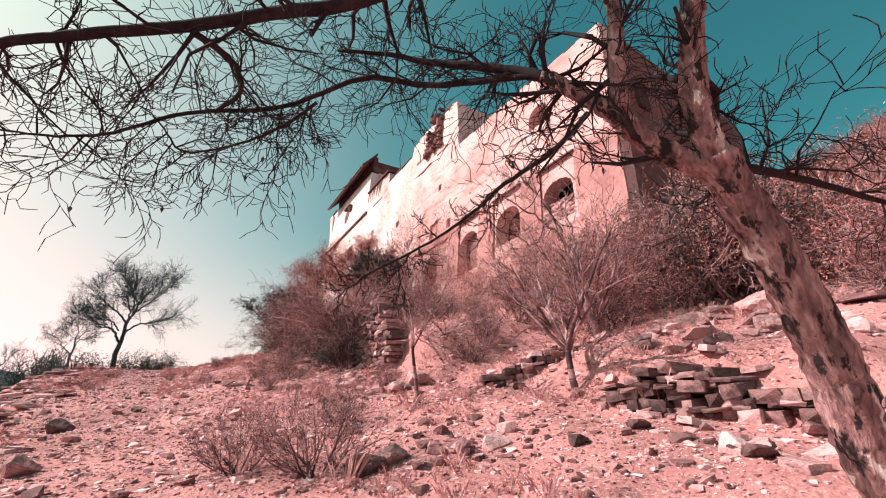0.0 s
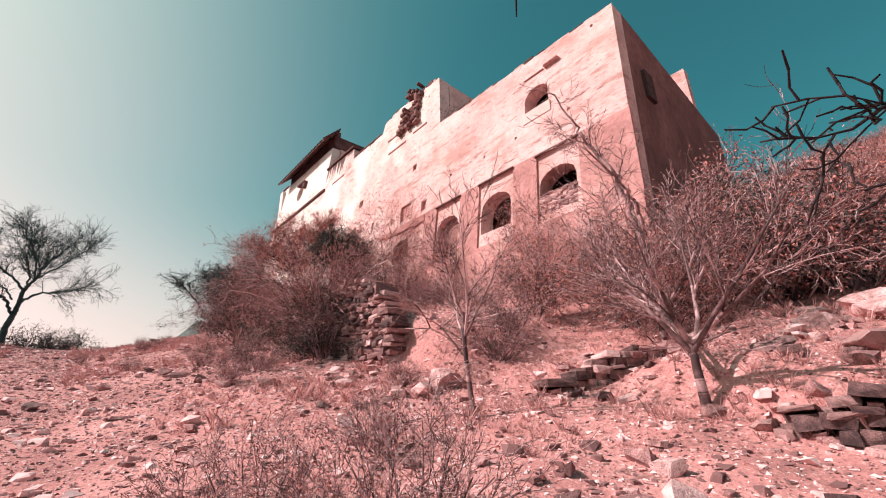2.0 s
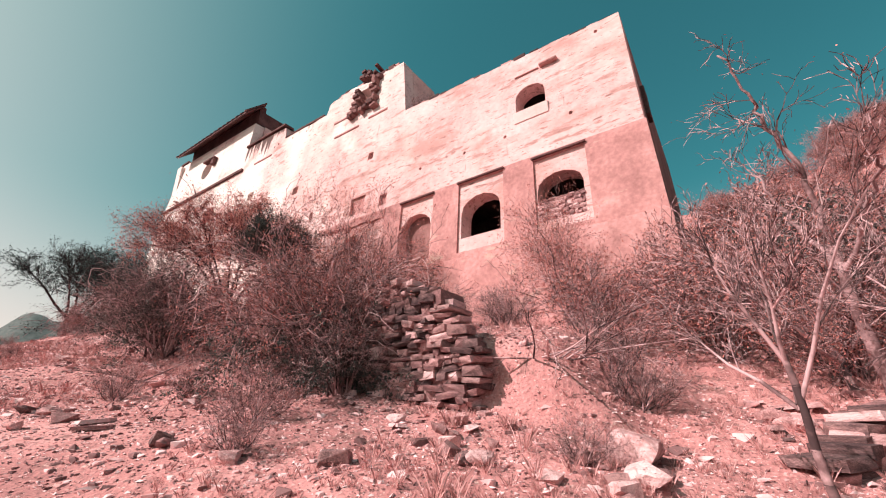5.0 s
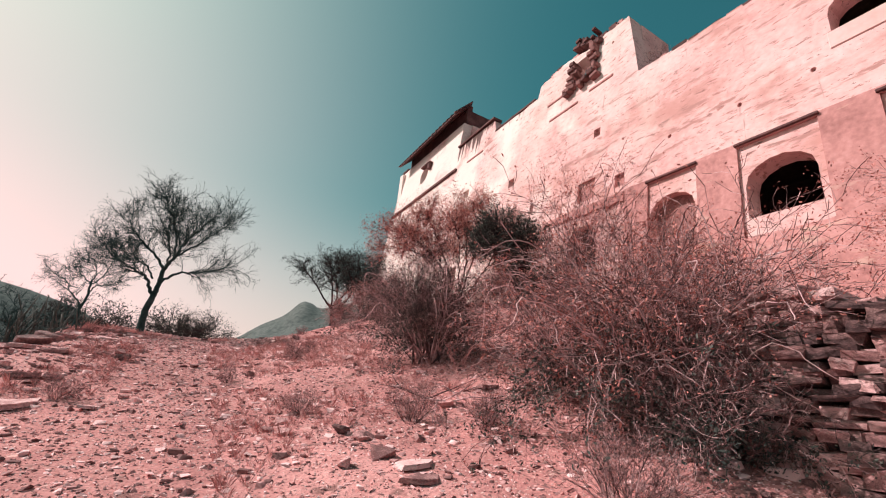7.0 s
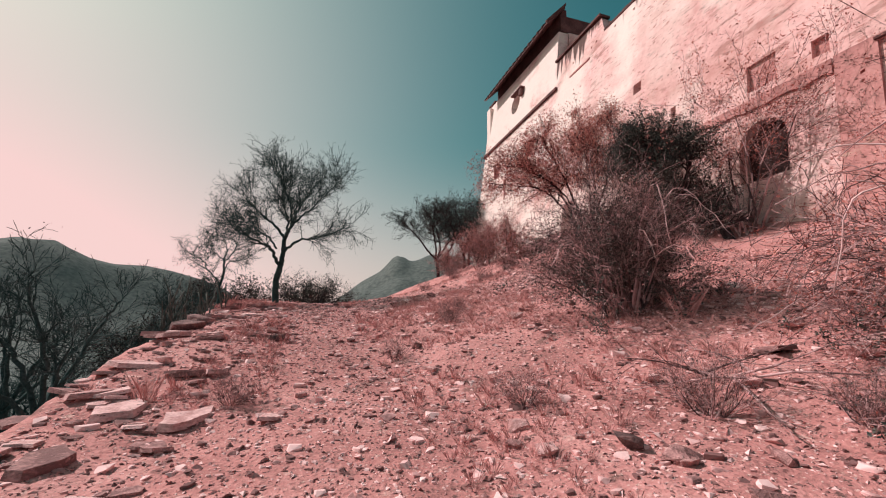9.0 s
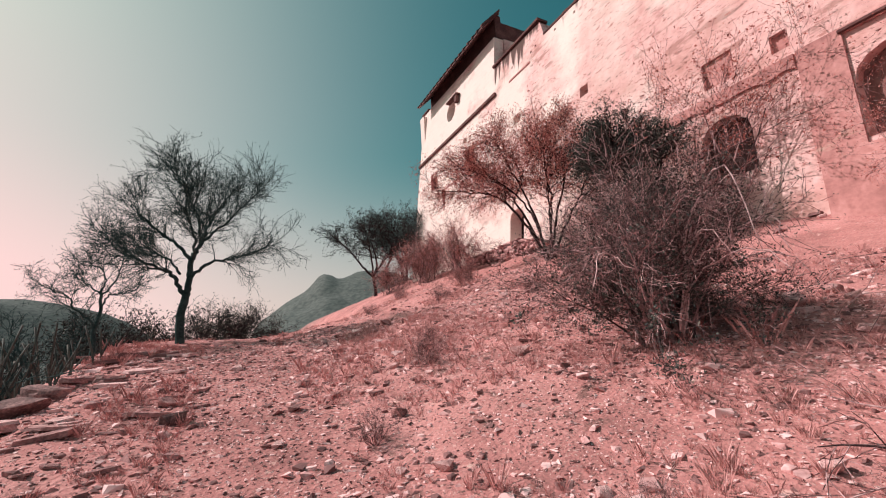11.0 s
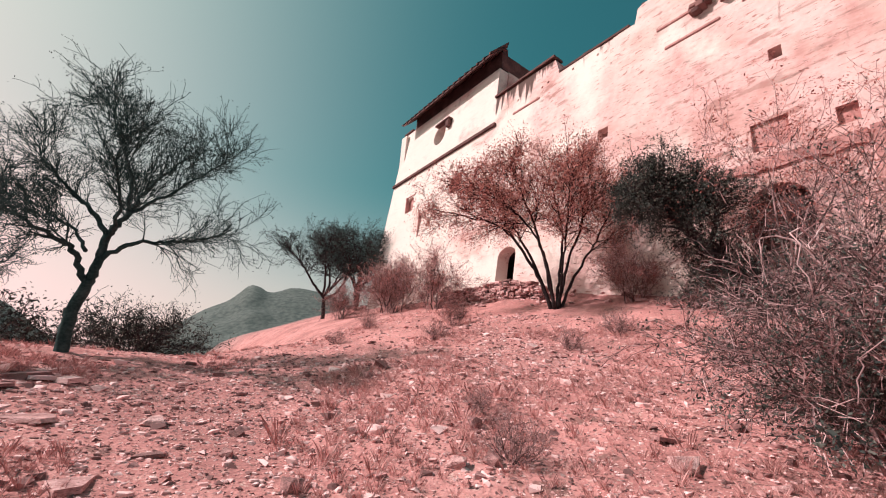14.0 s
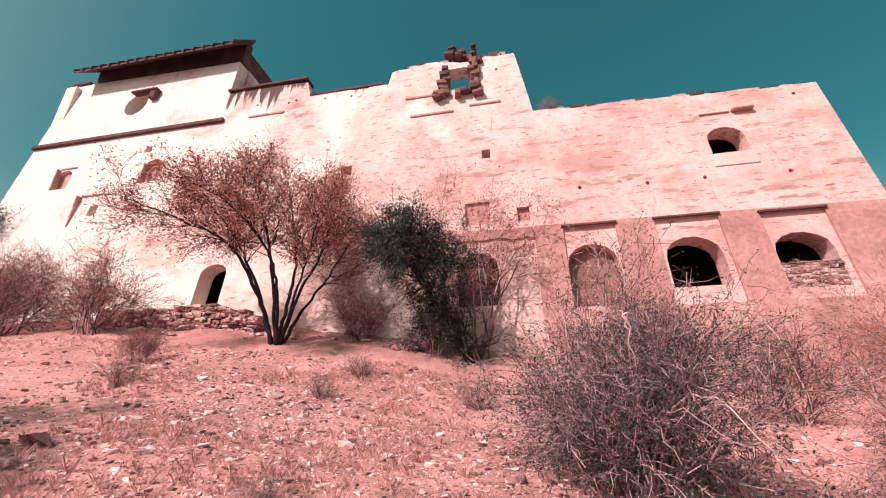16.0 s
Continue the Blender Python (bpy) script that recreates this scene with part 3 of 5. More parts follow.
for y0a, y1a, za, zb in ((41.0, 42.0, 16.0, 17.25), (35.35, 36.5, 15.8, 16.8), (38.0, 39.6, 13.5, 15.2)):
    part("niche_frame", box_bm(fx(zb) - 0.05, fx(zb) + 0.1, y0a, y1a, zb, zb + 0.08, 0.01), M_DADO, palace, "thin plaster moulding")
    part("niche_frame", box_bm(fx(za) - 0.04, fx(zb) + 0.1, y1a, y1a + 0.08, za, zb, 0.01), M_DADO, palace, "thin plaster moulding")
crust_y = 7.2
while crust_y < 17.3:
    w = rng.uniform(0.2, 0.7)
    zc = 16.45 + 0.047 * (crust_y - 7.1)
    part("parapet_crust", box_bm(fx(zc) + rng.uniform(-0.03, 0.04), fx(zc) + 0.5, crust_y, crust_y + w, zc - 0.06, zc + rng.uniform(0.02, 0.12), 0.015), rng.choice((M_EAVE, M_DADO, M_DARKWALL)), palace, "crumbling blackened parapet edge")
    crust_y += w * rng.uniform(1.0, 1.6)
for k in range(26):
    yk = rng.uniform(18.1, 27.8)
    zk = 20.95 if yk < 24 else 20.05
    sz = rng.uniform(0.1, 0.3)
    part("broken_masonry", box_bm(fx(zk) + 0.02, fx(zk) + 0.5, yk, yk + sz * 1.6, zk - 0.1, zk + sz * rng.uniform(0.3, 1.0), 0.03), rng.choice((M_EAVE, M_DADO, M_DADO)), palace, "broken stub of masonry")
# a black block stands in for the darkness inside the window opening
for xk in (14.3,):
    part("end_window", box_bm(xk, xk + 0.7, 6.93, 7.25, 12.6, 13.9, 0.02), M_DARKWALL, palace, "dark block standing in for the unlit opening in the end wall")

# ---- stones ----
def hull_mesh(name, seed, n, sx, sy, sz, mat, boxy=0.6):
    r = random.Random(seed)
    bm = bmesh.new()
    for _ in range(n):
        v = Vector((r.uniform(-1, 1), r.uniform(-1, 1), r.uniform(-1, 1)))
        m = max(abs(c) for c in v)
        v = v / (m ** boxy) if m > 0 else v
        bm.verts.new((v.x * sx, v.y * sy, v.z * sz))
    res = bmesh.ops.convex_hull(bm, input=list(bm.verts))
    bmesh.ops.delete(bm, geom=list({g for g in res["geom_interior"] + res["geom_unused"] if isinstance(g, bmesh.types.BMVert)}), context="VERTS")
    bmesh.ops.recalc_face_normals(bm, faces=bm.faces)
    me = bpy.data.meshes.new(name)
    bm.to_mesh(me)
    bm.free()
    me.materials.append(mat)
    return me


STONES = [hull_mesh("stone", 10 + k, 16, 0.5, 0.42, 0.30, M_STONE) for k in range(10)]


def slab_mesh(name, seed, mat):
    """A flat split slab with a broken outline."""
    r = random.Random(seed)
    bm = bmesh.new()
    n = r.randint(6, 9)
    top, bot = [], []
    for k in range(n):
        a = 2 * math.pi * (k + r.uniform(-0.3, 0.3)) / n
        q = r.uniform(0.26, 0.58)
        x, y = q * math.cos(a), 0.8 * q * math.sin(a)
        top.append(bm.verts.new((x * r.uniform(0.86, 0.98), y * r.uniform(0.86, 0.98), 0.07 + r.uniform(-0.012, 0.012))))
        bot.append(bm.verts.new((x, y, -0.08)))
    mid = bm.verts.new((r.uniform(-0.1, 0.1), r.uniform(-0.1, 0.1), 0.078))
    for k in range(n):
        k2 = (k + 1) % n
        bm.faces.new((top[k], top[k2], mid))
        bm.faces.new((bot[k], bot[k2], top[k2], top[k]))
    bm.faces.new(bot[::-1])
    bmesh.ops.recalc_face_normals(bm, faces=bm.faces)
    me = bpy.data.meshes.new(name)
    bm.to_mesh(me)
    bm.free()
    me.materials.append(mat)
    return me


SLABS = [slab_mesh("stone_slab", 40 + k, M_STONE) for k in range(12)]
DARKS = [hull_mesh("dark_stone", 60 + k, 18, 0.5, 0.4, 0.26, M_DARKSTONE, 0.7) for k in range(6)]
def rand_dir(r):
    while True:
        v = Vector((r.uniform(-1, 1), r.uniform(-1, 1), r.uniform(-1, 1)))
        if 0.05 < v.length < 1:
            return v.normalized()


def block_mesh(name, seed, mat):
    """A split building stone: uneven corners, flat broken faces."""
    r = random.Random(seed)
    bm = bmesh.new()
    for x, y, z in itertools.product((-0.5, 0.5), repeat=3):
        bm.verts.new((x * r.uniform(0.72, 1.04), y * r.uniform(0.8, 1.04), z * r.uniform(0.7, 1.05)))
        if r.random() < 0.5:
            bm.verts.new((x * r.uniform(0.9, 1.06), y * r.uniform(0.6, 1.0), z * r.uniform(0.3, 0.8)))
    res = bmesh.ops.convex_hull(bm, input=list(bm.verts))
    bmesh.ops.delete(bm, geom=list({g for g in res["geom_interior"] + res["geom_unused"] if isinstance(g, bmesh.types.BMVert)}), context="VERTS")
    bmesh.ops.recalc_face_normals(bm, faces=bm.faces)
    me = bpy.data.meshes.new(name)
    bm.to_mesh(me)
    bm.free()
    me.materials.append(mat)
    return me


BLOCKS = [block_mesh("stone", 80 + k, M_STONE) for k in range(20)]


def boulder_mesh(name, seed, mat):
    """A worn rock with flat broken sides."""
    r = random.Random(seed)
    bm = bmesh.new()
    bmesh.ops.create_icosphere(bm, subdivisions=3, radius=0.62)
    off = Vector((seed * 3.1, seed * 1.7, 0))
    cuts = [(rand_dir(r), r.uniform(0.26, 0.46)) for _ in range(15)]
    for v in bm.verts:
        for n, dd in cuts:
            over = v.co.dot(n) - dd
            if over > 0:
                v.co -= n * over
    for v in bm.verts:
        v.co += v.co.normalized() * (0.03 * noise.noise(v.co * 4 + off) + 0.03 * noise.noise(v.co * 11 + off))
        v.co.z *= 0.55
    me = bpy.data.meshes.new(name)
    bm.to_mesh(me)
    bm.free()
    me.materials.append(mat)
    return me


BOULDERS = [boulder_mesh("stone", 200 + k, M_STONE) for k in range(6)]
DARKBOULDERS = [boulder_mesh("dark_stone", 220 + k, M_DARKSTONE) for k in range(4)]


def place_stone(meshes, x, y, size, rz, label, name="stone", sink=0.35, tilt=6.0, flat=1.0, group="loose stones"):
    if size > 0.3 and meshes is not SLABS:
        meshes = DARKBOULDERS if meshes is DARKS else BOULDERS
        size *= 0.72
    me = rng.choice(meshes)
    ob = new(name, me)
    h = max(v.co.z for v in me.vertices) * size * flat
    m = pose(x, y, gz(x, y) + h * (1 - 2 * sink), rng.uniform(-tilt, tilt), rng.uniform(-tilt, tilt), rz)
    ob.matrix_basis = m @ Matrix.Diagonal((size, size, size * flat, 1))
    return tagged(ob, label, "stone", group)


# ---- plants ----
def grow(r, p, d, length, rad, level, top_level, out, tips, kids=5, spread=0.9, kink=0.22, up=0.12, shrink=0.55, rmin=0.003, bare=1):
    """A crooked branch with its side branches: segments (level, p, q, r0, r1) into out, ends into tips."""
    n = (4 if bare < 2 else 6) if level == 0 else 3
    seg = length / n
    for i in range(n):
        d = (d + rand_dir(r) * kink + Vector((0, 0, up))).normalized()
        q = p + d * seg * r.uniform(0.8, 1.2)
        ra = max(rmin, rad * (1 - 0.75 * i / n))
        rb = max(rmin * 0.7, rad * (1 - 0.75 * (i + 1) / n))
        out.append((level, p, q, ra, rb))
        if level < top_level and (i >= bare or level > 0):
            m = kids / (n - (bare if level == 0 else 0))
            for _ in range(int(m) + (r.random() < m - int(m))):
                s = p.lerp(q, r.random())
                side = rand_dir(r)
                dd = (d + (side - d * side.dot(d)) * spread * r.uniform(0.6, 1.4)).normalized()
                grow(r, s, dd, length * shrink * r.uniform(0.7, 1.25), max(rmin, rb * 0.62), level + 1, top_level, out, tips, kids, spread, kink * 1.15, up * 0.8, shrink, rmin)
        p = q
    tips.append((p, d))


def tubes(name, segs, mat, sides=3):
    if not segs:
        return None
    P = np.array([s[1] for s in segs]); Q = np.array([s[2] for s in segs])
    ra = np.array([s[3] for s in segs]); rb = np.array([s[4] for s in segs])
    D = Q - P
    D /= np.maximum(np.linalg.norm(D, axis=1, keepdims=True), 1e-6)
    ref = np.where(np.abs(D[:, 2:3]) < 0.9, np.array([[0, 0, 1.0]]), np.array([[1.0, 0, 0]]))
    U = np.cross(D, ref); U /= np.linalg.norm(U, axis=1, keepdims=True)
    W = np.cross(D, U)
    rings = []
    for C, rr in ((P - D * ra[:, None] * 0.3, ra), (Q + D * rb[:, None] * 0.3, rb)):
        for k in range(sides):
            a = 2 * math.pi * k / sides
            rings.append(C + (U * math.cos(a) + W * math.sin(a)) * rr[:, None])
    V = np.stack(rings, 1).reshape(-1, 3)
    base = np.arange(len(segs))[:, None] * 2 * sides
    F = []
    for k in range(sides):
        k2 = (k + 1) % sides
        F.append(np.concatenate([base + k, base + k2, base + sides + k2, base + sides + k], 1))
    me = mesh_from(name, V.tolist(), np.stack(F, 1).reshape(-1, 4).tolist(), mat)
    if sides > 3:
        for p in me.polygons:
            p.use_smooth = True
    return me


def leaf_mesh(name, points, size, mat, r, per=3, scatter=0.08):
    """Many small pointed leaves about the given points."""
    V, F = [], []
    for p in points:
        for _ in range(per):
            c = p + rand_dir(r) * scatter * r.random()
            a, b = rand_dir(r), rand_dir(r)
            s = size * r.uniform(0.6, 1.4)
            i = len(V)
            V += [c - a * s * 0.5, c + b * s * 0.28, c + a * s * 0.5, c - b * s * 0.28]
            F.append((i, i + 1, i + 2, i + 3))
    return mesh_from(name, V, F, mat)


def plant(ob, segs, tips, r, wood, leaf, leaf_size, per, dense, scatter, split=1):
    part("branchwork", tubes("branchwork", [s for s in segs if s[0] <= split], wood, 5), None, ob)
    tw = [s for s in segs if s[0] > split]
    if tw:
        tagged(part("twig_tangle", tubes("twig_tangle", tw, M_TWIG if wood is not M_BARKDARK else wood, 3), None, ob), kind="stuff")
    if leaf:
        pts = [t[0] for t in tips if r.random() < dense]
        tagged(part("foliage", leaf_mesh("foliage", pts, leaf_size, leaf, r, per, scatter), None, ob), kind="stuff")
    return ob


def limb(points, r0, r1, sub=5, wob=0.0, seed=0):
    """Segments of a smooth tapering limb through points."""
    r = random.Random(seed)
    P = [Vector(p) for p in points]
    P = [P[0] * 2 - P[1]] + P + [P[-1] * 2 - P[-2]]
    out = []
    total = (len(P) - 3) * sub
    k = 0
    prev = P[1]
    for i in range(1, len(P) - 2):
        for j in range(1, sub + 1):
            u = j / sub
            a, b, c, d = P[i - 1], P[i], P[i + 1], P[i + 2]
            q = 0.5 * ((2 * b) + (c - a) * u + (2 * a - 5 * b + 4 * c - d) * u * u + (3 * b - a - 3 * c + d) * u ** 3)
            q = q + rand_dir(r) * wob
            ra, rb = r0 + (r1 - r0) * k / total, r0 + (r1 - r0) * (k + 1) / total
            out.append((0, prev, q, ra, rb))
            prev = q
            k += 1
    return out


def tube_mesh(name, segs, mat, sides=12, rough=0.0, seed=0):
    """One continuous skin over a run of segments, with knotty bark relief."""
    r = random.Random(seed)
    rings, n = [], len(segs)
    pts = [segs[0][1]] + [s[2] for s in segs]
    rad = [segs[0][3]] + [s[4] for s in segs]
    V, F = [], []
    up = Vector((0.3, 0.9, 0.2))
    for i, p in enumerate(pts):
        d = (pts[min(i + 1, n)] - pts[max(i - 1, 0)]).normalized()
        u = d.cross(up).normalized()
        w = d.cross(u)
        for k in range(sides):
            a = 2 * math.pi * k / sides
            rr = rad[i] * (1 + rough * r.uniform(-1, 1))
            V.append(p + (u * math.cos(a) + w * math.sin(a)) * rr)
    for i in range(n):
        for k in range(sides):
            k2 = (k + 1) % sides
            F.append((i * sides + k, i * sides + k2, (i + 1) * sides + k2, (i + 1) * sides + k))
    F.append(tuple(range(sides))[::-1])
    F.append(tuple(n * sides + k for k in range(sides)))
    me = mesh_from(name, V, F, mat)
    for p in me.polygons:
        p.use_smooth = True
    return me


def shrub(name, seed, height, radius, stems, label, category="shrub", top_level=3, kids=5.0, leaf=None, leaf_size=0.03, per=2, lean=1.0, rmin=0.0035, wood=None, dense=1.0, up=0.02, foot=0.25, thick=1.0, scatter=0.12, kink=0.28, shrink=0.55, bare=1, core=0, canes=0):
    """A shrub grown from a cluster of feet: branches, a tangle of twigs and small leaves."""
    r = random.Random(seed)
    segs, tips = [], []
    for k in range(stems):
        a = 2 * math.pi * (k + r.random()) / stems
        f = r.random() ** 0.55
        d = Vector((math.cos(a) * radius * f * lean, math.sin(a) * radius * f * lean, height * (1.05 - 0.62 * f * f) * r.uniform(0.75, 1.05)))
        b = r.uniform(0, 2 * math.pi)
        p = Vector((math.cos(b), math.sin(b), 0)) * radius * foot * r.random() - Vector((0, 0, 0.12))
        grow(r, p, (d.normalized() + Vector((0, 0, 0.25))).normalized(), d.length * 0.82, (0.008 + 0.008 * height * r.uniform(0.5, 1.1)) * thick, 0, top_level, segs, tips, kids, 1.0, kink, up, shrink, rmin, bare)
    ob = plant(tagged(new(name), label, category), segs, tips, r, wood or M_TWIG, leaf, leaf_size, per, dense, scatter)
    for k in range(canes):
        a, q = r.uniform(0, 2 * math.pi), radius * r.uniform(0.75, 1.12)
        c, sn, hh = math.cos(a), math.sin(a), height * r.uniform(0.35, 0.95)
        pts = [(c * q * 0.1, sn * q * 0.1, -0.1), (c * q * 0.4, sn * q * 0.4, hh * 0.75), (c * q * 0.8 + r.uniform(-0.2, 0.2), sn * q * 0.8 + r.uniform(-0.2, 0.2), hh), (c * q + r.uniform(-0.3, 0.3), sn * q + r.uniform(-0.3, 0.3), hh * r.uniform(0.45, 0.85))]
        sg = limb(pts, r.uniform(0.009, 0.016), 0.004, 5, 0.03, k)
        part("cane", tube_mesh("cane", sg, M_CANE, 5, 0.1, k), None, ob)
    # dark leaves added low inside the bush to stand in for its inner shade
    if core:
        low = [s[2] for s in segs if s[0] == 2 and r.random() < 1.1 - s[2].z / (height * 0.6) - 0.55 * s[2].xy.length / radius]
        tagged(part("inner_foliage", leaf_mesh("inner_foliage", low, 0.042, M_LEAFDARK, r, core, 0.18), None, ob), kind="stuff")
    return ob


def at_ground(x, y, rz=0, s=1.0, sink=0.0, sz=None):
    return pose(x, y, gz(x, y) - sink, 0, 0, rz) @ Matrix.Diagonal((s, s, sz or s, 1))


def set_thing(ob, m):
    ob.matrix_basis = m
    return ob


def copy_plant(ob, x, y, rz=0, s=1.0, sink=0.0, sz=None, label=""):
    c = copy_thing(ob, pose(0, 0, 0))
    c.matrix_basis = at_ground(x, y, rz, s, sink, sz)
    if label:
        c["label"] = label
    return c


def tree(name, seed, height, crown, label, leaf=None, fork=0.28, trunk_r=0.13, limbs=5, flat=0.5, rmin=0.008, leaf_size=0.06, per=3, dense=0.8, wood=None, kids=5.5, levels=3, lean=(0, 0), scatter=0.15):
    """A tree with a tapered trunk, limbs and a spreading open crown."""
    r = random.Random(seed)
    ob = tagged(new(name), label, "tree")
    trunk, segs, tips = [], [], []
    p, d = Vector((0, 0, -0.2)), Vector((lean[0], lean[1], 1)).normalized()
    n = 7
    for i in range(n):
        q = p + d * (height * fork + 0.2) / n
        flare = 1.5 if i == 0 else 1.0
        trunk.append((0, p, q, trunk_r * (1 - 0.4 * i / n) * flare, trunk_r * (1 - 0.4 * (i + 1) / n)))
        p = q
        d = (d + rand_dir(r) * 0.12 + Vector((0, 0, 0.05))).normalized()
    for k in range(limbs):
        a = 2 * math.pi * (k + r.uniform(0.2, 0.8)) / limbs
        rise = 0.3 + 0.7 * ((k * 0.618 + r.uniform(0, 0.2)) % 1.0)
        w = crown * math.sqrt(max(0.08, 1 - (rise * flat * 1.6 - 0.25) ** 2)) * r.uniform(0.75, 1.05)
        d = Vector((math.cos(a) * w, math.sin(a) * w, height * (1 - fork) * rise))
        st = p - Vector((0, 0, r.uniform(0, 0.3) * height * fork))
        grow(r, st, (d.normalized() + Vector((0, 0, 0.2))).normalized(), d.length * 0.74, trunk_r * 0.5, 0, levels, segs, tips, kids, 0.8, 0.2, 0.04, 0.5, rmin)
    part("trunk", tubes("trunk", trunk, wood or M_BARKDARK, 9), None, ob)
    return plant(ob, segs, tips, r, wood or M_BARKDARK, leaf, leaf_size, per, dense, scatter)


def shaped_tree(name, label, limbs, seed, wood, leaf=None, twig=0.7, starts=16, kids=4.2, leaf_size=0.04, per=3, dense=0.8, scatter=0.15, up=0.06, out=0.5, levels=3, rmin=0.005, bare=0.3, kink=0.26, layered=0.0):
    """A tree or shrub whose trunk and limbs follow given courses (name, points, thick, thin); twigs and leaves grow on them."""
    r = random.Random(seed)
    ob = tagged(new(name), label, "tree")
    segs, tips = [], []
    for i, (nm, pts, r0, r1) in enumerate(limbs):
        sg = limb(pts, r0, r1, 6, 0.035 if nm != "trunk" else 0.015, seed + i)
        part(nm, tube_mesh(nm, sg, wood, 9 if nm == "trunk" else 6, 0.07, i), None, ob)
        if nm == "trunk":
            continue
        n = len(sg)
        for k in range(starts):
            u = bare + (1 - bare) * (k + r.random()) / starts
            s0 = sg[min(n - 1, int(u * n))]
            d = (s0[2] - s0[1]).normalized()
            side = rand_dir(r)
            side.z *= 1 - layered
            dd = (d * out + side * 0.75 + Vector((0, 0, up * 3))).normalized()
            grow(r, s0[2], dd, twig * (1.15 - 0.5 * u) * r.uniform(0.6, 1.3), max(rmin, s0[4] * 0.5), 1, levels, segs, tips, kids, 0.85, kink, up, 0.62, rmin)
        tips.append((sg[-1][2], Vector((0, 0, 1))))
    tagged(part("twig_tangle", tubes("twig_tangle", segs, wood, 3), None, ob), kind="stuff")
    if leaf:
        pts = [t[0] for t in tips if r.random() < dense]
        tagged(part("foliage", leaf_mesh("foliage", pts, leaf_size, leaf, r, per, scatter), None, ob), kind="stuff")
    return ob


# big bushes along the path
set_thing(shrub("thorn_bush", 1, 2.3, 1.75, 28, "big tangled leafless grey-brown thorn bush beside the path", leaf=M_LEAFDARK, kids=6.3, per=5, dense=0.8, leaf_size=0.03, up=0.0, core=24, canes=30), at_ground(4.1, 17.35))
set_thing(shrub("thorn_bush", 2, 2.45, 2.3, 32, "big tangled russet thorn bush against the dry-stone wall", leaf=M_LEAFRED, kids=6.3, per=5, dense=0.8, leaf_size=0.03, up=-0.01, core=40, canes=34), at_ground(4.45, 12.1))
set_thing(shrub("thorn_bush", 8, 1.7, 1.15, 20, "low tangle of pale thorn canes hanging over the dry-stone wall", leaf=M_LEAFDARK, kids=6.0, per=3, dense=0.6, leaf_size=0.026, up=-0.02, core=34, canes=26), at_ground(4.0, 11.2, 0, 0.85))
ACACIA = [
    ("stem", [(-0.1, 0, -0.1), (-0.48, 0, 1.0), (-1.15, -0.2, 2.1), (-1.9, -0.4, 2.9), (-3.1, -0.5, 3.3), (-4.5, -0.6, 3.65)], 0.075, 0.015),
    ("stem", [(-0.1, 0.1, -0.1), (-0.67, 0.2, 1.5), (-1.35, 0.5, 2.9), (-2.1, 0.7, 4.0), (-3.0, 0.9, 4.9)], 0.07, 0.014),
    ("stem", [(0, -0.1, -0.1), (-0.3, -0.2, 1.5), (-0.67, -0.6, 2.9), (-1.15, -1.0, 4.2), (-1.5, -1.3, 5.0)], 0.065, 0.014),
    ("stem", [(0.05, 0.1, -0.1), (0.2, 0.1, 1.5), (0.3, 0.3, 2.9), (0, 0.5, 4.4), (-0.2, 0.7, 5.7)], 0.065, 0.014),
]
ACACIA += [
    ("stem", [(0.1, -0.1, -0.1), (0.4, -0.1, 1.35), (0.87, -0.3, 2.7), (1.15, -0.5, 4.0), (1.35, -0.6, 5.3)], 0.06, 0.014),
    ("stem", [(0.15, 0, -0.1), (0.67, 0.1, 1.15), (1.35, 0.3, 2.3), (1.9, 0.5, 3.5), (2.3, 0.7, 4.3)], 0.06, 0.014),
    ("stem", [(0, -0.15, -0.1), (-0.2, -0.7, 1.3), (-0.7, -1.5, 2.4), (-1.6, -2.1, 3.1), (-2.4, -2.4, 3.5)], 0.055, 0.013),
    ("stem", [(0.1, 0.15, -0.1), (0.3, -0.6, 1.4), (0.5, -1.3, 2.8), (0.6, -1.9, 3.9)], 0.05, 0.013),
]
set_thing(shaped_tree("acacia", "many-stemmed spreading acacia with russet leaves before the palace wall", ACACIA, 301, M_BARKDARK, M_LEAFRED, twig=1.35, starts=24, kids=4.8, leaf_size=0.062, per=13, dense=1.0, scatter=0.4, up=0.0, out=0.7, layered=0.55, bare=0.42), at_ground(9.9, 26.0, -53))
CREEPER = [
    ("stem", [(0, 0, -0.2), (-0.5, 0, 0.9), (-1.4, 0, 2.0), (-2.1, 0, 2.9)], 0.16, 0.1),
    ("stem", [(-2.0, 0, 2.8), (-2.5, 0.2, 3.5), (-2.9, 0.3, 3.9)], 0.08, 0.03),
    ("stem", [(-2.0, 0, 2.8), (-2.2, -0.3, 3.6), (-2.2, -0.5, 4.2)], 0.08, 0.03),
    ("stem", [(-1.8, 0, 2.6), (-1.7, 0.1, 3.5), (-1.6, 0.2, 4.1)], 0.08, 0.03),
    ("stem", [(-2.0, 0, 2.8), (-2.6, -0.3, 3.1), (-3.1, -0.4, 3.2)], 0.07, 0.03),
    ("stem", [(-1.2, 0, 1.8), (-0.9, -0.1, 2.8), (-1.0, 0, 3.5)], 0.07, 0.03),
]
set_thing(shaped_tree("evergreen_shrub", "leaning column of dense dark evergreen creeper against the palace wall", CREEPER, 311, M_BARKDARK, M_LEAFDARK, twig=0.8, starts=30, kids=4.4, leaf_size=0.06, per=9, dense=1.0, scatter=0.2, up=0.0, out=0.3, bare=0.1), at_ground(10.45, 20.1, -53, 0.95))
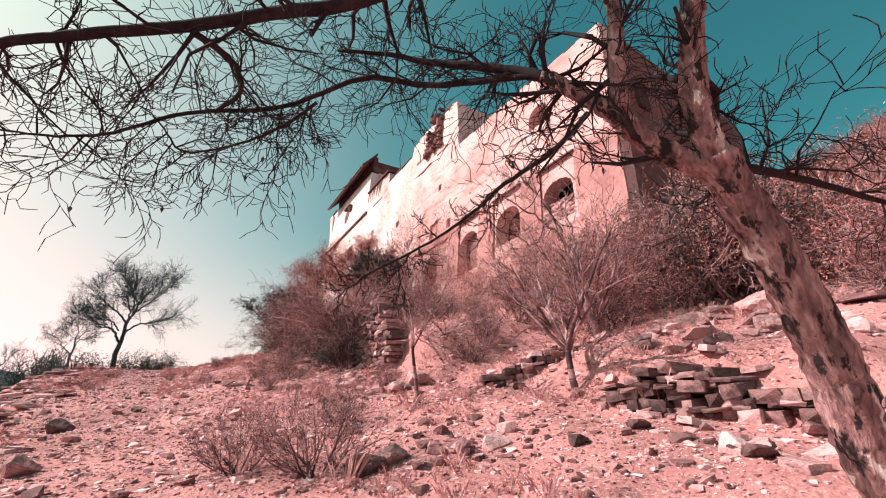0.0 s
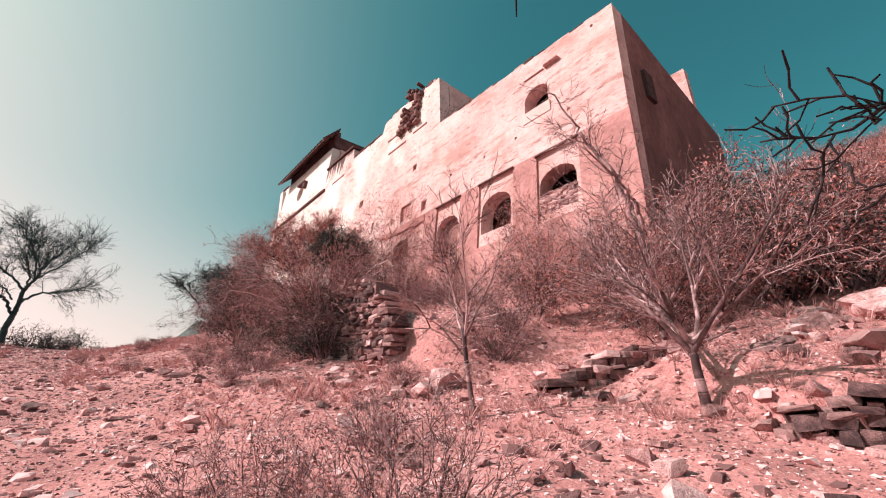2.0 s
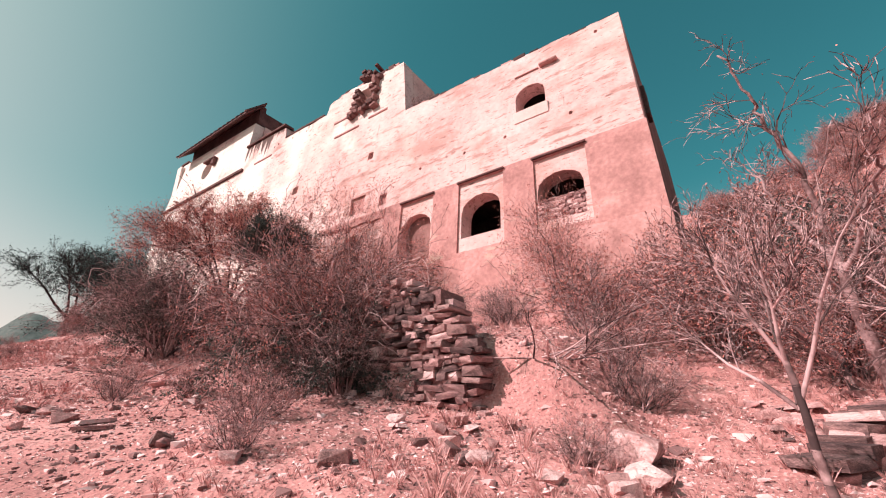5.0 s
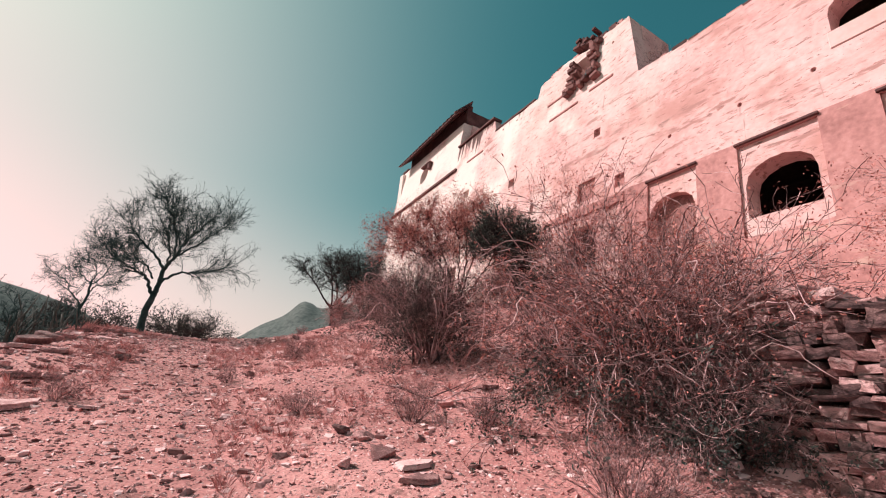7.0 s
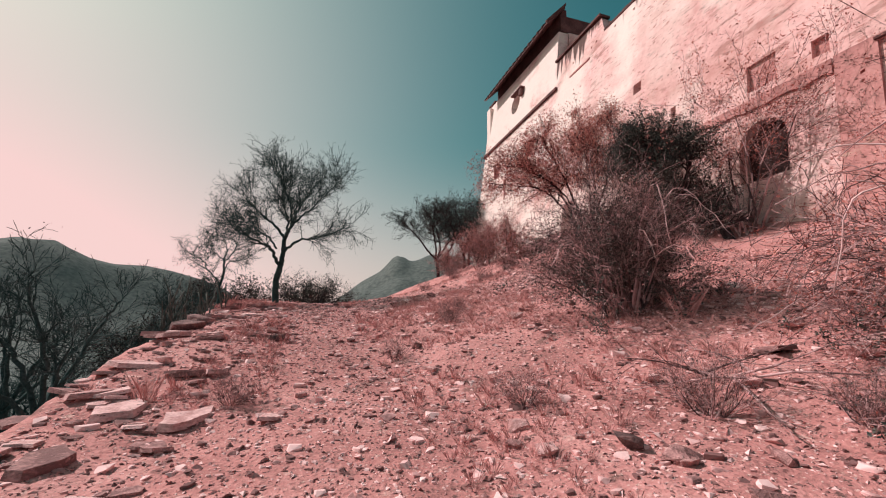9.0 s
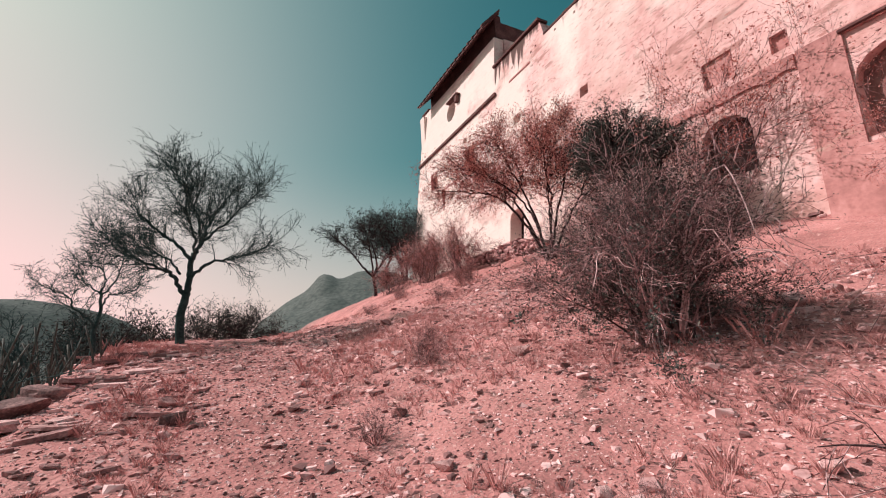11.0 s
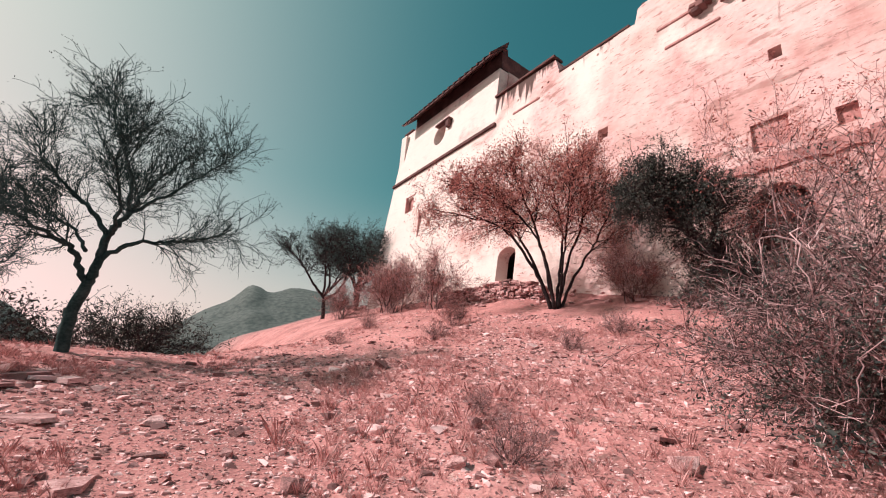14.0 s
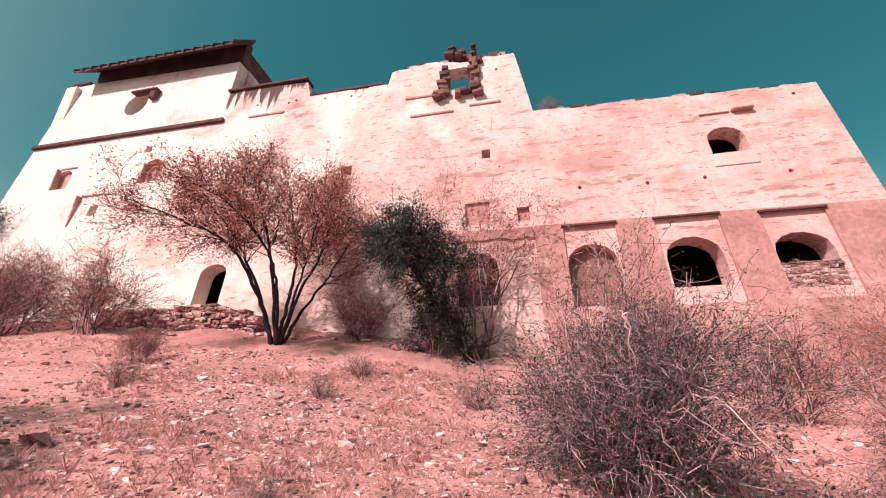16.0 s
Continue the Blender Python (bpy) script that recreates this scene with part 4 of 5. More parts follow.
set_thing(shrub("evergreen_shrub", 7, 2.4, 1.0, 12, "dark evergreen undergrowth at the palace wall", leaf=M_LEAFDARK, per=6, leaf_size=0.06, rmin=0.006, scatter=0.2), at_ground(10.6, 21.3))
wall_shrub = set_thing(shrub("thin_shrub", 5, 5.6, 2.3, 10, "thin russet shrub growing at the foot of the palace wall", leaf=M_LEAFRED, per=7, leaf_size=0.07, rmin=0.005, dense=1.0, foot=0.15, scatter=0.3, bare=3, kink=0.2), at_ground(10.9, 19.9))
copy_plant(wall_shrub, 10.3, 9.6, 70, 0.62, label="russet bush below the arched openings")
copy_plant(wall_shrub, 10.9, 15.6, 200, 0.5, label="russet bush below the arched openings")
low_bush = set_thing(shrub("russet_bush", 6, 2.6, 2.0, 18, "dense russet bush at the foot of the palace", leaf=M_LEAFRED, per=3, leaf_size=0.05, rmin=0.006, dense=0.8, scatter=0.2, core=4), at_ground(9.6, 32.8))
copy_plant(low_bush, 9.0, 35.5, 80, 1.0)
copy_plant(low_bush, 10.2, 38.0, 160, 1.15)
copy_plant(low_bush, 8.3, 40.5, 20, 0.8)
copy_plant(low_bush, 11.2, 23.9, 250, 0.7)
copy_plant(low_bush, 6.9, 27.6, 100, 0.33)
copy_plant(low_bush, 8.2, 13.5, 300, 0.7, label="russet bush on the slope below the palace")

# trees at the far end of the path
FLAT_TREE = [
    ("trunk", [(0, 0, -0.3), (0.06, 0, 0.75), (0.24, 0, 1.4), (0.32, 0, 1.8), (0.4, 0.02, 2.4)], 0.125, 0.075),
    ("limb", [(0.2, 0, 1.3), (-0.06, -0.1, 1.9), (-0.24, -0.2, 2.1), (-0.7, -0.4, 2.3), (-1.2, -0.5, 2.6), (-1.5, -0.6, 2.95)], 0.07, 0.012),
    ("limb", [(0.4, 0, 2.4), (0.7, 0.1, 3.0), (1.07, 0.3, 3.85), (1.55, 0.5, 4.55), (1.95, 0.6, 5.1)], 0.07, 0.01),
    ("limb", [(0.4, 0, 2.4), (0.1, 0.2, 2.9), (-0.36, 0.5, 3.45), (-0.83, 0.7, 4.0), (-1.1, 0.9, 4.6)], 0.06, 0.01),
    ("limb", [(0.7, 0.1, 3.0), (0.6, -0.2, 3.9), (0.24, -0.5, 4.7), (0.0, -0.6, 5.2)], 0.045, 0.01),
]
FLAT_TREE += [
    ("limb", [(0.33, 0, 1.85), (0.83, -0.2, 2.25), (1.43, -0.4, 2.33), (2.1, -0.5, 2.5), (2.75, -0.6, 2.75)], 0.055, 0.01),
    ("limb", [(0.7, 0.1, 3.0), (1.3, -0.2, 3.45), (2.0, -0.4, 4.15), (2.55, -0.5, 4.75)], 0.045, 0.01),
    ("limb", [(0.4, 0, 2.3), (0.5, -0.7, 2.9), (0.3, -1.3, 3.6), (0.5, -1.8, 4.2)], 0.05, 0.01),
    ("limb", [(0.45, 0, 2.5), (0.7, 0.8, 3.1), (0.9, 1.4, 3.8), (0.7, 1.9, 4.5)], 0.05, 0.01),
    ("limb", [(0.1, -0.1, 2.0), (-0.2, 0.5, 2.6), (-0.7, 1.0, 3.0), (-1.3, 1.3, 3.4)], 0.04, 0.01),
]
set_thing(shaped_tree("flat_topped_tree", "tall open flat-topped tree at the edge of the path", FLAT_TREE, 321, M_BARKTEAL, M_LEAFTEAL, twig=1.0, starts=24, kids=5.0, leaf_size=0.036, per=4, dense=0.9, scatter=0.12, up=0.035, out=0.7, layered=0.35, rmin=0.0055), at_ground(-2.5, 28.0, 5) @ pose(0, 0, 0, 0, -6, 0))
BARE_TREE = [
    ("trunk", [(0, 0, -0.4), (0.08, 0, 0.5), (0.05, 0, 0.9), (0.14, 0, 1.35), (0.12, 0, 1.9)], 0.065, 0.035),
    ("limb", [(0.06, 0, 0.95), (-0.1, -0.1, 1.2), (-0.4, -0.2, 1.45), (-0.52, -0.2, 1.75), (-0.95, -0.3, 1.95), (-1.25, -0.4, 2.15)], 0.032, 0.008),
    ("limb", [(0.12, 0, 1.9), (0.2, 0.1, 2.3), (-0.04, 0.2, 2.65), (-0.4, 0.3, 2.8)], 0.028, 0.008),
    ("limb", [(0.14, 0, 1.5), (0.3, 0.1, 1.85), (0.6, 0.2, 1.95), (0.95, 0.2, 2.1)], 0.028, 0.008),
    ("limb", [(0.12, 0, 1.8), (0.4, -0.3, 2.2), (0.5, -0.5, 2.7), (0.8, -0.5, 2.95)], 0.026, 0.008),
    ("limb", [(0.12, 0, 1.85), (-0.2, 0.4, 2.2), (-0.5, 0.7, 2.45)], 0.024, 0.008),
]
set_thing(shaped_tree("bare_tree", "small crooked nearly bare tree beyond the edge of the path", BARE_TREE, 331, M_BARKTEAL, M_LEAFTEAL, twig=0.6, starts=18, kids=4.4, leaf_size=0.028, per=2, dense=0.6, up=0.02, out=0.6, layered=0.4, kink=0.36, rmin=0.0045), at_ground(-4.0, 25.6, 13, 0.85))
UMBRELLA = [
    ("trunk", [(0, 0, -0.3), (-0.1, 0, 0.9), (-0.2, 0, 1.7)], 0.15, 0.11),
    ("limb", [(-0.15, 0, 1.5), (-1.0, -0.2, 2.4), (-2.2, -0.4, 3.9), (-3.3, -0.5, 4.9)], 0.11, 0.025),
    ("limb", [(-0.2, 0, 1.6), (0.1, 0.1, 2.6), (-0.3, 0.3, 4.4), (-1.0, 0.4, 5.6)], 0.11, 0.025),
    ("limb", [(-0.15, 0, 1.4), (0.8, 0.2, 2.2), (1.6, 0.4, 4.0), (2.6, 0.6, 5.3)], 0.11, 0.025),
    ("limb", [(-0.2, 0, 1.6), (-0.3, -1.0, 2.8), (-0.5, -2.0, 4.2), (-0.3, -2.6, 5.0)], 0.09, 0.025),
    ("limb", [(-0.2, 0, 1.6), (0.4, 1.0, 2.8), (0.9, 2.0, 4.2), (0.6, 2.6, 5.2)], 0.09, 0.025),
    ("limb", [(-0.2, 0, 1.6), (0.6, -0.8, 2.6), (1.6, -1.5, 3.7), (2.5, -2.0, 4.4)], 0.09, 0.025),
]
tree_c = set_thing(shaped_tree("acacia", "dark green umbrella-crowned acacia beside the palace corner", UMBRELLA, 341, M_BARKDARK, M_LEAFTEAL, twig=1.6, starts=20, kids=4.6, leaf_size=0.1, per=5, dense=1.0, scatter=0.3, up=0.0, out=0.6, layered=0.65, rmin=0.01, bare=0.4), at_ground(9.2, 45.7, -19))
copy_plant(tree_c, 12.0, 46.8, 20, 1.0)
copy_plant(tree_c, 13.8, 50.5, 230, 1.0)
flat_bush = set_thing(shrub("spreading_bush", 14, 1.9, 3.0, 22, "low spreading dark bush behind the flat-topped tree", leaf=M_LEAFDARK, per=4, leaf_size=0.09, rmin=0.008, scatter=0.3, wood=M_BARKDARK), at_ground(-4.6, 33.0))
copy_plant(flat_bush, -1.2, 36.5, 90, 0.9)
copy_plant(flat_bush, -7.5, 34.5, 200, 1.2)
VALLEY_TREE = [
    ("trunk", [(0, 0, -0.4), (0.03, 0, 0.5), (0.0, 0, 1.0)], 0.13, 0.1),
    ("limb", [(0, 0, 0.8), (-0.6, -0.1, 1.5), (-1.3, -0.2, 1.95), (-2.1, -0.2, 2.1)], 0.06, 0.01),
    ("limb", [(0, 0, 0.9), (-0.5, 0.2, 2.1), (-1.0, 0.3, 2.7), (-1.4, 0.3, 3.3)], 0.06, 0.01),
    ("limb", [(0, 0, 1.0), (-0.1, -0.3, 2.2), (-0.45, -0.5, 3.2), (-0.5, -0.5, 3.8)], 0.06, 0.01),
    ("limb", [(0, 0, 1.0), (0.35, 0.2, 2.0), (0.8, 0.4, 3.0), (1.1, 0.4, 3.6)], 0.06, 0.01),
    ("limb", [(0, 0, 0.8), (0.7, -0.2, 1.6), (1.4, -0.3, 2.3), (1.9, -0.3, 2.9)], 0.055, 0.01),
    ("limb", [(0, 0, 0.9), (0.1, -0.9, 1.8), (0.2, -1.6, 2.6)], 0.05, 0.01),
    ("limb", [(0, 0, 0.9), (0.1, 0.9, 1.9), (-0.1, 1.6, 2.9)], 0.05, 0.01),
]
valley_tree = set_thing(shaped_tree("valley_tree", "dark bare spreading tree growing below the path's edge", VALLEY_TREE, 351, M_BARKTEAL, M_LEAFTEAL, twig=0.85, starts=11, kids=4.0, leaf_size=0.035, per=1, dense=0.6, up=0.03, out=0.8, rmin=0.0055), at_ground(-6.0, 21.6, 25))
copy_plant(valley_tree, -5.4, 28.5, 150, 0.85)
copy_plant(valley_tree, -8.6, 25.5, 260, 1.1)
for k in range(46):
    xx, yy = -15 - 40 * rng.random() ** 1.2, 22 + 60 * rng.random()
    copy_plant(flat_bush if k % 3 else valley_tree, xx, yy, rng.uniform(0, 360), rng.uniform(0.8, 1.5), label="dark thorn scrub in the valley")

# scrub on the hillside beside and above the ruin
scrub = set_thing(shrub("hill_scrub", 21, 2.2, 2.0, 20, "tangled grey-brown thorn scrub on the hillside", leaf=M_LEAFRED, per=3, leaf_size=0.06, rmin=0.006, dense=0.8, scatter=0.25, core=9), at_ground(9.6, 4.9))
for k, (xx, yy, ss) in enumerate(((11.0, 3.2, 1.0), (8.6, 6.3, 0.9), (10.2, 7.2, 0.9), (12.4, 5.2, 1.3), (14.2, 3.0, 0.8), (8.0, 8.6, 0.7), (9.5, 1.2, 0.75), (12.2, 1.0, 0.8), (15.5, 5.2, 1.0), (7.2, 5.0, 0.55))):
    copy_plant(scrub, xx, yy, 47 * k, ss)
for k in range(190):
    xx = 13.5 + 50 * rng.random()
    yy = 5.5 - (22 + 0.35 * (xx - 13.5)) * rng.random()
    copy_plant(scrub, xx, yy, rng.uniform(0, 360), rng.uniform(0.5, 0.95) * (1 + 0.012 * (xx - 13.5)))
dark_scrub = set_thing(shrub("dark_thicket", 22, 2.6, 2.2, 22, "dark shaded thicket of thorn on the slope", leaf=M_LEAFDARK, per=5, leaf_size=0.08, rmin=0.006, scatter=0.25), at_ground(10.6, 4.3, 0, 1.0))

# young trees and dead brush on the near slope
set_thing(tree("sapling", 31, 2.8, 1.15, "thin leaning bare sapling on the stony slope", None, fork=0.42, trunk_r=0.035, limbs=5, rmin=0.003, wood=M_TWIG, lean=(-0.1, 0.15), kids=5), at_ground(3.3, 5.9))
set_thing(tree("dead_tree", 32, 2.9, 1.9, "crooked dead bare tree among the terrace stones", None, fork=0.22, trunk_r=0.06, limbs=7, rmin=0.003, wood=M_TWIG, lean=(-0.25, 0.1), kids=5.5), at_ground(4.75, 4.1))
set_thing(tree("dead_tree", 33, 2.6, 2.2, "sprawling dead thorn tree with russet twigs", M_LEAFRED, fork=0.18, trunk_r=0.06, limbs=8, rmin=0.003, wood=M_TWIG, lean=(0.2, 0.0), kids=6, per=2, leaf_size=0.03, dense=0.6), at_ground(6.7, 5.2))
SNAG = [
    ("trunk", [(0, 0, -0.2), (-0.2, 0.1, 0.9), (-0.35, 0.12, 1.5)], 0.075, 0.05),
    ("limb", [(-0.35, 0.12, 1.45), (-0.4, 0.15, 1.9), (-0.65, 0.2, 2.6), (-1.0, 0.45, 3.3), (-1.1, 0.5, 3.6), (-1.45, 0.7, 4.2)], 0.045, 0.012),
    ("limb", [(-0.3, 0.12, 1.3), (-0.8, -0.1, 1.8), (-1.5, -0.2, 2.1), (-2.2, -0.1, 2.4)], 0.035, 0.01),
    ("limb", [(-0.35, 0.12, 1.4), (0.1, 0.3, 2.2), (0.2, 0.5, 2.9), (0.5, 0.6, 3.5)], 0.035, 0.01),
    ("limb", [(-0.25, 0.1, 1.1), (-0.1, -0.5, 1.7), (0.2, -1.1, 2.1)], 0.03, 0.01),
]
set_thing(shaped_tree("dead_tree", "tall crooked dead thorn tree with bare forked limbs", SNAG, 361, M_TWIG, M_LEAFRED, twig=0.7, starts=9, kids=3.8, leaf_size=0.025, per=1, dense=0.5, up=0.02, out=0.6, kink=0.34, rmin=0.004), at_ground(6.5, 4.9))
dry_bush = set_thing(shrub("dry_bush", 34, 0.95, 0.75, 16, "low dry twiggy bush with few shrivelled leaves", leaf=M_LEAFRED, per=1, leaf_size=0.02, rmin=0.002, dense=0.5, kids=4.5, foot=0.12, up=0.08), at_ground(1.35, 4.5))
for k, (xx, yy, ss) in enumerate(((0.75, 5.2, 0.8), (2.1, 6.0, 0.6), (1.9, 10.3, 0.55), (2.5, 11.0, 0.75), (2.9, 13.4, 0.6), (2.3, 14.3, 0.7), (1.0, 15.4, 0.45), (0.1, 17.9, 0.4), (1.6, 19.8, 0.55), (5.9, 22.4, 0.55), (2.2, 21.0, 0.4), (6.9, 19.5, 0.8), (7.6, 22.3, 0.7), (6.1, 7.8, 1.2), (5.4, 7.4, 0.9), (-2.0, 16.4, 0.4), (4.9, 14.4, 0.8), (7.0, 11.2, 1.0), (6.3, 9.6, 0.9), (8.0, 10.4, 1.3), (3.5, 7.6, 0.5), (4.9, 25.8, 0.6), (5.5, 31.0, 0.8), (3.5, 29.0, 0.5))):
    copy_plant(dry_bush, xx, yy, 61 * k, ss)

roof_plant = copy_plant(dry_bush, 14.0, 16.9, 0, 1.1, label="dark weeds growing on the palace roof")
roof_plant.matrix_basis = pose(13.35, 16.7, 16.75)
# dead branches thrown on the slope
def branch_pile(name, seed, n, length, label):
    r = random.Random(seed)
    segs, tips = [], []
    for k in range(n):
        a = r.uniform(0, 2 * math.pi)
        d = Vector((math.cos(a), math.sin(a), r.uniform(0.05, 0.55))).normalized()
        grow(r, Vector((r.uniform(-0.3, 0.3), r.uniform(-0.3, 0.3), 0.05)), d, length * r.uniform(0.5, 1.1), 0.014, 0, 2, segs, tips, 3, 0.6, 0.18, -0.05, 0.5, 0.003)
    ob = tagged(new(name), label, "dead branches")
    plant(ob, segs, tips, r, M_TWIG, None, 0, 0, 0, 0, 0)
    tagged(ob.children[0], kind="stuff")
    return ob


set_thing(branch_pile("brush_pile", 41, 16, 1.5, "heap of bleached dead thorn branches on the slope"), at_ground(5.0, 8.2))
pile = set_thing(branch_pile("brush_pile", 42, 9, 1.1, "dead thorn branches lying on the ground"), at_ground(2.9, 14.6))
copy_plant(pile, 5.6, 4.6, 90, 0.9)

# the tree over the start of the path
near_tree = tagged(new("path_tree"), "rough-barked leaning tree with bare branches over the path", "tree")
foot = Vector((2.66, 0.66, gz(2.66, 0.66) - 0.15))
TREE_LIMBS = {
    "trunk": ([foot, (2.62, 0.67, 0.91), (2.5, 0.7, 1.32), (2.39, 0.69, 1.75), (2.21, 0.72, 2.28), (2.04, 0.73, 2.59)], 0.122, 0.09, M_BARK),
    "upper_limb": ([(2.06, 0.73, 2.55), (1.97, 0.71, 2.79), (1.94, 0.64, 3.11), (1.91, 0.51, 3.62), (1.8, 0.5, 4.3)], 0.07, 0.05, M_BARK),
    "side_limb": ([(2.08, 0.74, 2.5), (1.88, 0.9, 2.69), (1.7, 0.98, 2.89), (1.63, 1.05, 3.0), (1.48, 1.19, 3.21)], 0.062, 0.036, M_BARK),
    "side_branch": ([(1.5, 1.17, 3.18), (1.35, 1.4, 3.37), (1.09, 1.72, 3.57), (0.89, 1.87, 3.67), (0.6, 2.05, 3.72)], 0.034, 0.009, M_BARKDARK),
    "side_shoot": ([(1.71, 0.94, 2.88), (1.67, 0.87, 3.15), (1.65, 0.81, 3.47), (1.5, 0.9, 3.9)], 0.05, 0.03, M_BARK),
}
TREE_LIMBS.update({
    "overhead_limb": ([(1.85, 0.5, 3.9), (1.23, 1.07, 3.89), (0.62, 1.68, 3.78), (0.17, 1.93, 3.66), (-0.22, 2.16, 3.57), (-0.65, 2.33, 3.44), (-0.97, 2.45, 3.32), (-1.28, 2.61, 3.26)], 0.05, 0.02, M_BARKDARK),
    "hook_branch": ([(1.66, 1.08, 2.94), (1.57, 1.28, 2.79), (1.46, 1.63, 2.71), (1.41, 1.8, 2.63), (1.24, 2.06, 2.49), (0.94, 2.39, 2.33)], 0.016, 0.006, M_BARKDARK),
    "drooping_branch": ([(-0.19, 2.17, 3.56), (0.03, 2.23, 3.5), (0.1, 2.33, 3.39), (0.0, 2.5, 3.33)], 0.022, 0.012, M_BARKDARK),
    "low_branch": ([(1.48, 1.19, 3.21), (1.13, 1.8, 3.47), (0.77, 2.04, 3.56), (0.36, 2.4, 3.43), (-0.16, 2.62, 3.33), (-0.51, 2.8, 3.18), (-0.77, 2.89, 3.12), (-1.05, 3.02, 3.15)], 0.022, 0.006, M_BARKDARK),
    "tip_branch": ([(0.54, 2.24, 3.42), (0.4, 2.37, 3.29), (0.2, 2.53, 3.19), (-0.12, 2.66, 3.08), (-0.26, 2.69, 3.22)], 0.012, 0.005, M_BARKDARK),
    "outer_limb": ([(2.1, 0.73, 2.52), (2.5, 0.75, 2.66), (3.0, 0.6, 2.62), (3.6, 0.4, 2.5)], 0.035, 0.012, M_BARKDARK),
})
r_t = random.Random(77)
t_segs, t_tips = [], []
for nm, (pts, ra, rb, mt) in TREE_LIMBS.items():
    sg = limb(pts, ra, rb, 14 if mt is M_BARK else 6, 0.004, 5)
    part(nm, tube_mesh(nm, sg, mt, 22 if ra > 0.06 else 8, 0.085 if ra > 0.06 else 0.05, 9), None, near_tree)
    if nm == "trunk":
        continue
    for s in sg:
        prob = 0.6 if mt is M_BARKDARK else 0.14
        if nm in ("hook_branch",):
            prob = 0.3
        if r_t.random() < prob:
            side = rand_dir(r_t)
            d = (s[2] - s[1]).normalized()
            dd = (d * 0.5 + side * 0.9 + Vector((0.1, 0.25, 0.1))).normalized()
            grow(r_t, s[2], dd, r_t.uniform(0.3, 0.7) * (0.4 if nm == "hook_branch" else 1.0), max(0.006, s[4] * 0.45), 1, 3, t_segs, t_tips, 4.8, 0.95, 0.5, 0.0, 0.62, 0.0028)
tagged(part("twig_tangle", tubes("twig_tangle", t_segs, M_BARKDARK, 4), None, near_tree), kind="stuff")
for k in range(26):
    p, d = r_t.choice(t_tips)
    V = [p, p + Vector((0.012, 0.0, -0.018)), p + Vector((0.0, 0.004, -0.05)), p + Vector((-0.012, 0.0, -0.02))]
    part("dry_leaf", mesh_from("dry_leaf", V, [(0, 1, 2, 3)], M_LEAFDARK), None, near_tree)

# candelabra stems at the path's edge
def stem_clump(name, seed, n, h, label):
    r = random.Random(seed)
    ob = tagged(new(name), label, "cactus")
    for k in range(n):
        a, q = r.uniform(0, 6.28), r.random() ** 0.5 * 0.5
        x, y = math.cos(a) * q, math.sin(a) * q
        hh = h * r.uniform(0.5, 1.1)
        sg = limb([(x, y, -0.3), (x * 1.15, y * 1.15, hh * 0.4), (x * 1.3 + r.uniform(-0.25, 0.25), y * 1.3 + r.uniform(-0.25, 0.25), hh)], 0.024, 0.014, 3)
        part("stem", tube_mesh("stem", sg, M_LEAFDARK, 6, 0.06, k), None, ob)
    return ob


cactus = set_thing(stem_clump("cactus_clump", 51, 13, 1.25, "clump of upright dark cactus stems at the path's edge"), at_ground(-4.0, 23.0))
copy_plant(cactus, -4.05, 24.1, 100, 1.1)
copy_plant(cactus, -4.0, 22.1, 200, 0.8)
copy_plant(cactus, -4.3, 25.1, 300, 1.3)


# ---- stones set and strewn ----
L_PALE, L_DARK, L_SLAB = "pale angular quartzite stone lying on the path", "dark lichened stone on the slope", "flat weathered stone slab at the path's edge"
for xx, yy, ss in ((8.9, 2.2, 0.9), (7.4, 2.7, 0.95), (8.6, 2.9, 1.1), (6.8, 3.4, 0.8), (7.9, 3.6, 0.7), (3, 3.8, 0.3), (2.65, 3.95, 0.36), (2.45, 4.1, 0.32), (5.9, 4.5, 0.6), (4.34, 5.5, 0.18), (5.7, 5.9, 0.6), (5.8, 6.1, 0.5), (2.04, 6.39, 0.38), (3.45, 7.08, 0.56), (4.05, 7.25, 0.9), (3, 8.3, 0.4), (1.08, 8.48, 0.29), (3.13, 9.08, 0.17), (1.82, 10.15, 0.25), (1.69, 11.14, 0.36), (0.96, 13.03, 0.19)):
    place_stone(STONES, xx, yy, ss, rng.uniform(0, 360), L_PALE, sink=0.26)
for xx, yy, ss in ((1.4, 13.16, 0.26), (2.01, 13.5, 0.2), (1.43, 13.84, 0.45), (4.2, 14.1, 0.5), (0.6, 14.35, 0.19), (0.65, 14.92, 0.2), (4.7, 15.1, 0.42), (6.2, 15.2, 0.55), (6.7, 16.45, 0.44), (5.6, 16.5, 0.6), (2.63, 18.75, 0.27), (1.42, 19.86, 0.2), (1.11, 20.02, 0.19), (-1.9, 20.15, 0.36), (-0.2, 20.4, 0.2), (1.9, 20.7, 0.25), (3.91, 20.96, 0.22), (-0.54, 21.25, 0.15), (0.7, 21.3, 0.2), (-1.1, 22.4, 0.36), (5.46, 23.06, 0.28), (2.31, 23.84, 0.3)):
    place_stone(STONES, xx, yy, ss, rng.uniform(0, 360), L_PALE, sink=0.26)
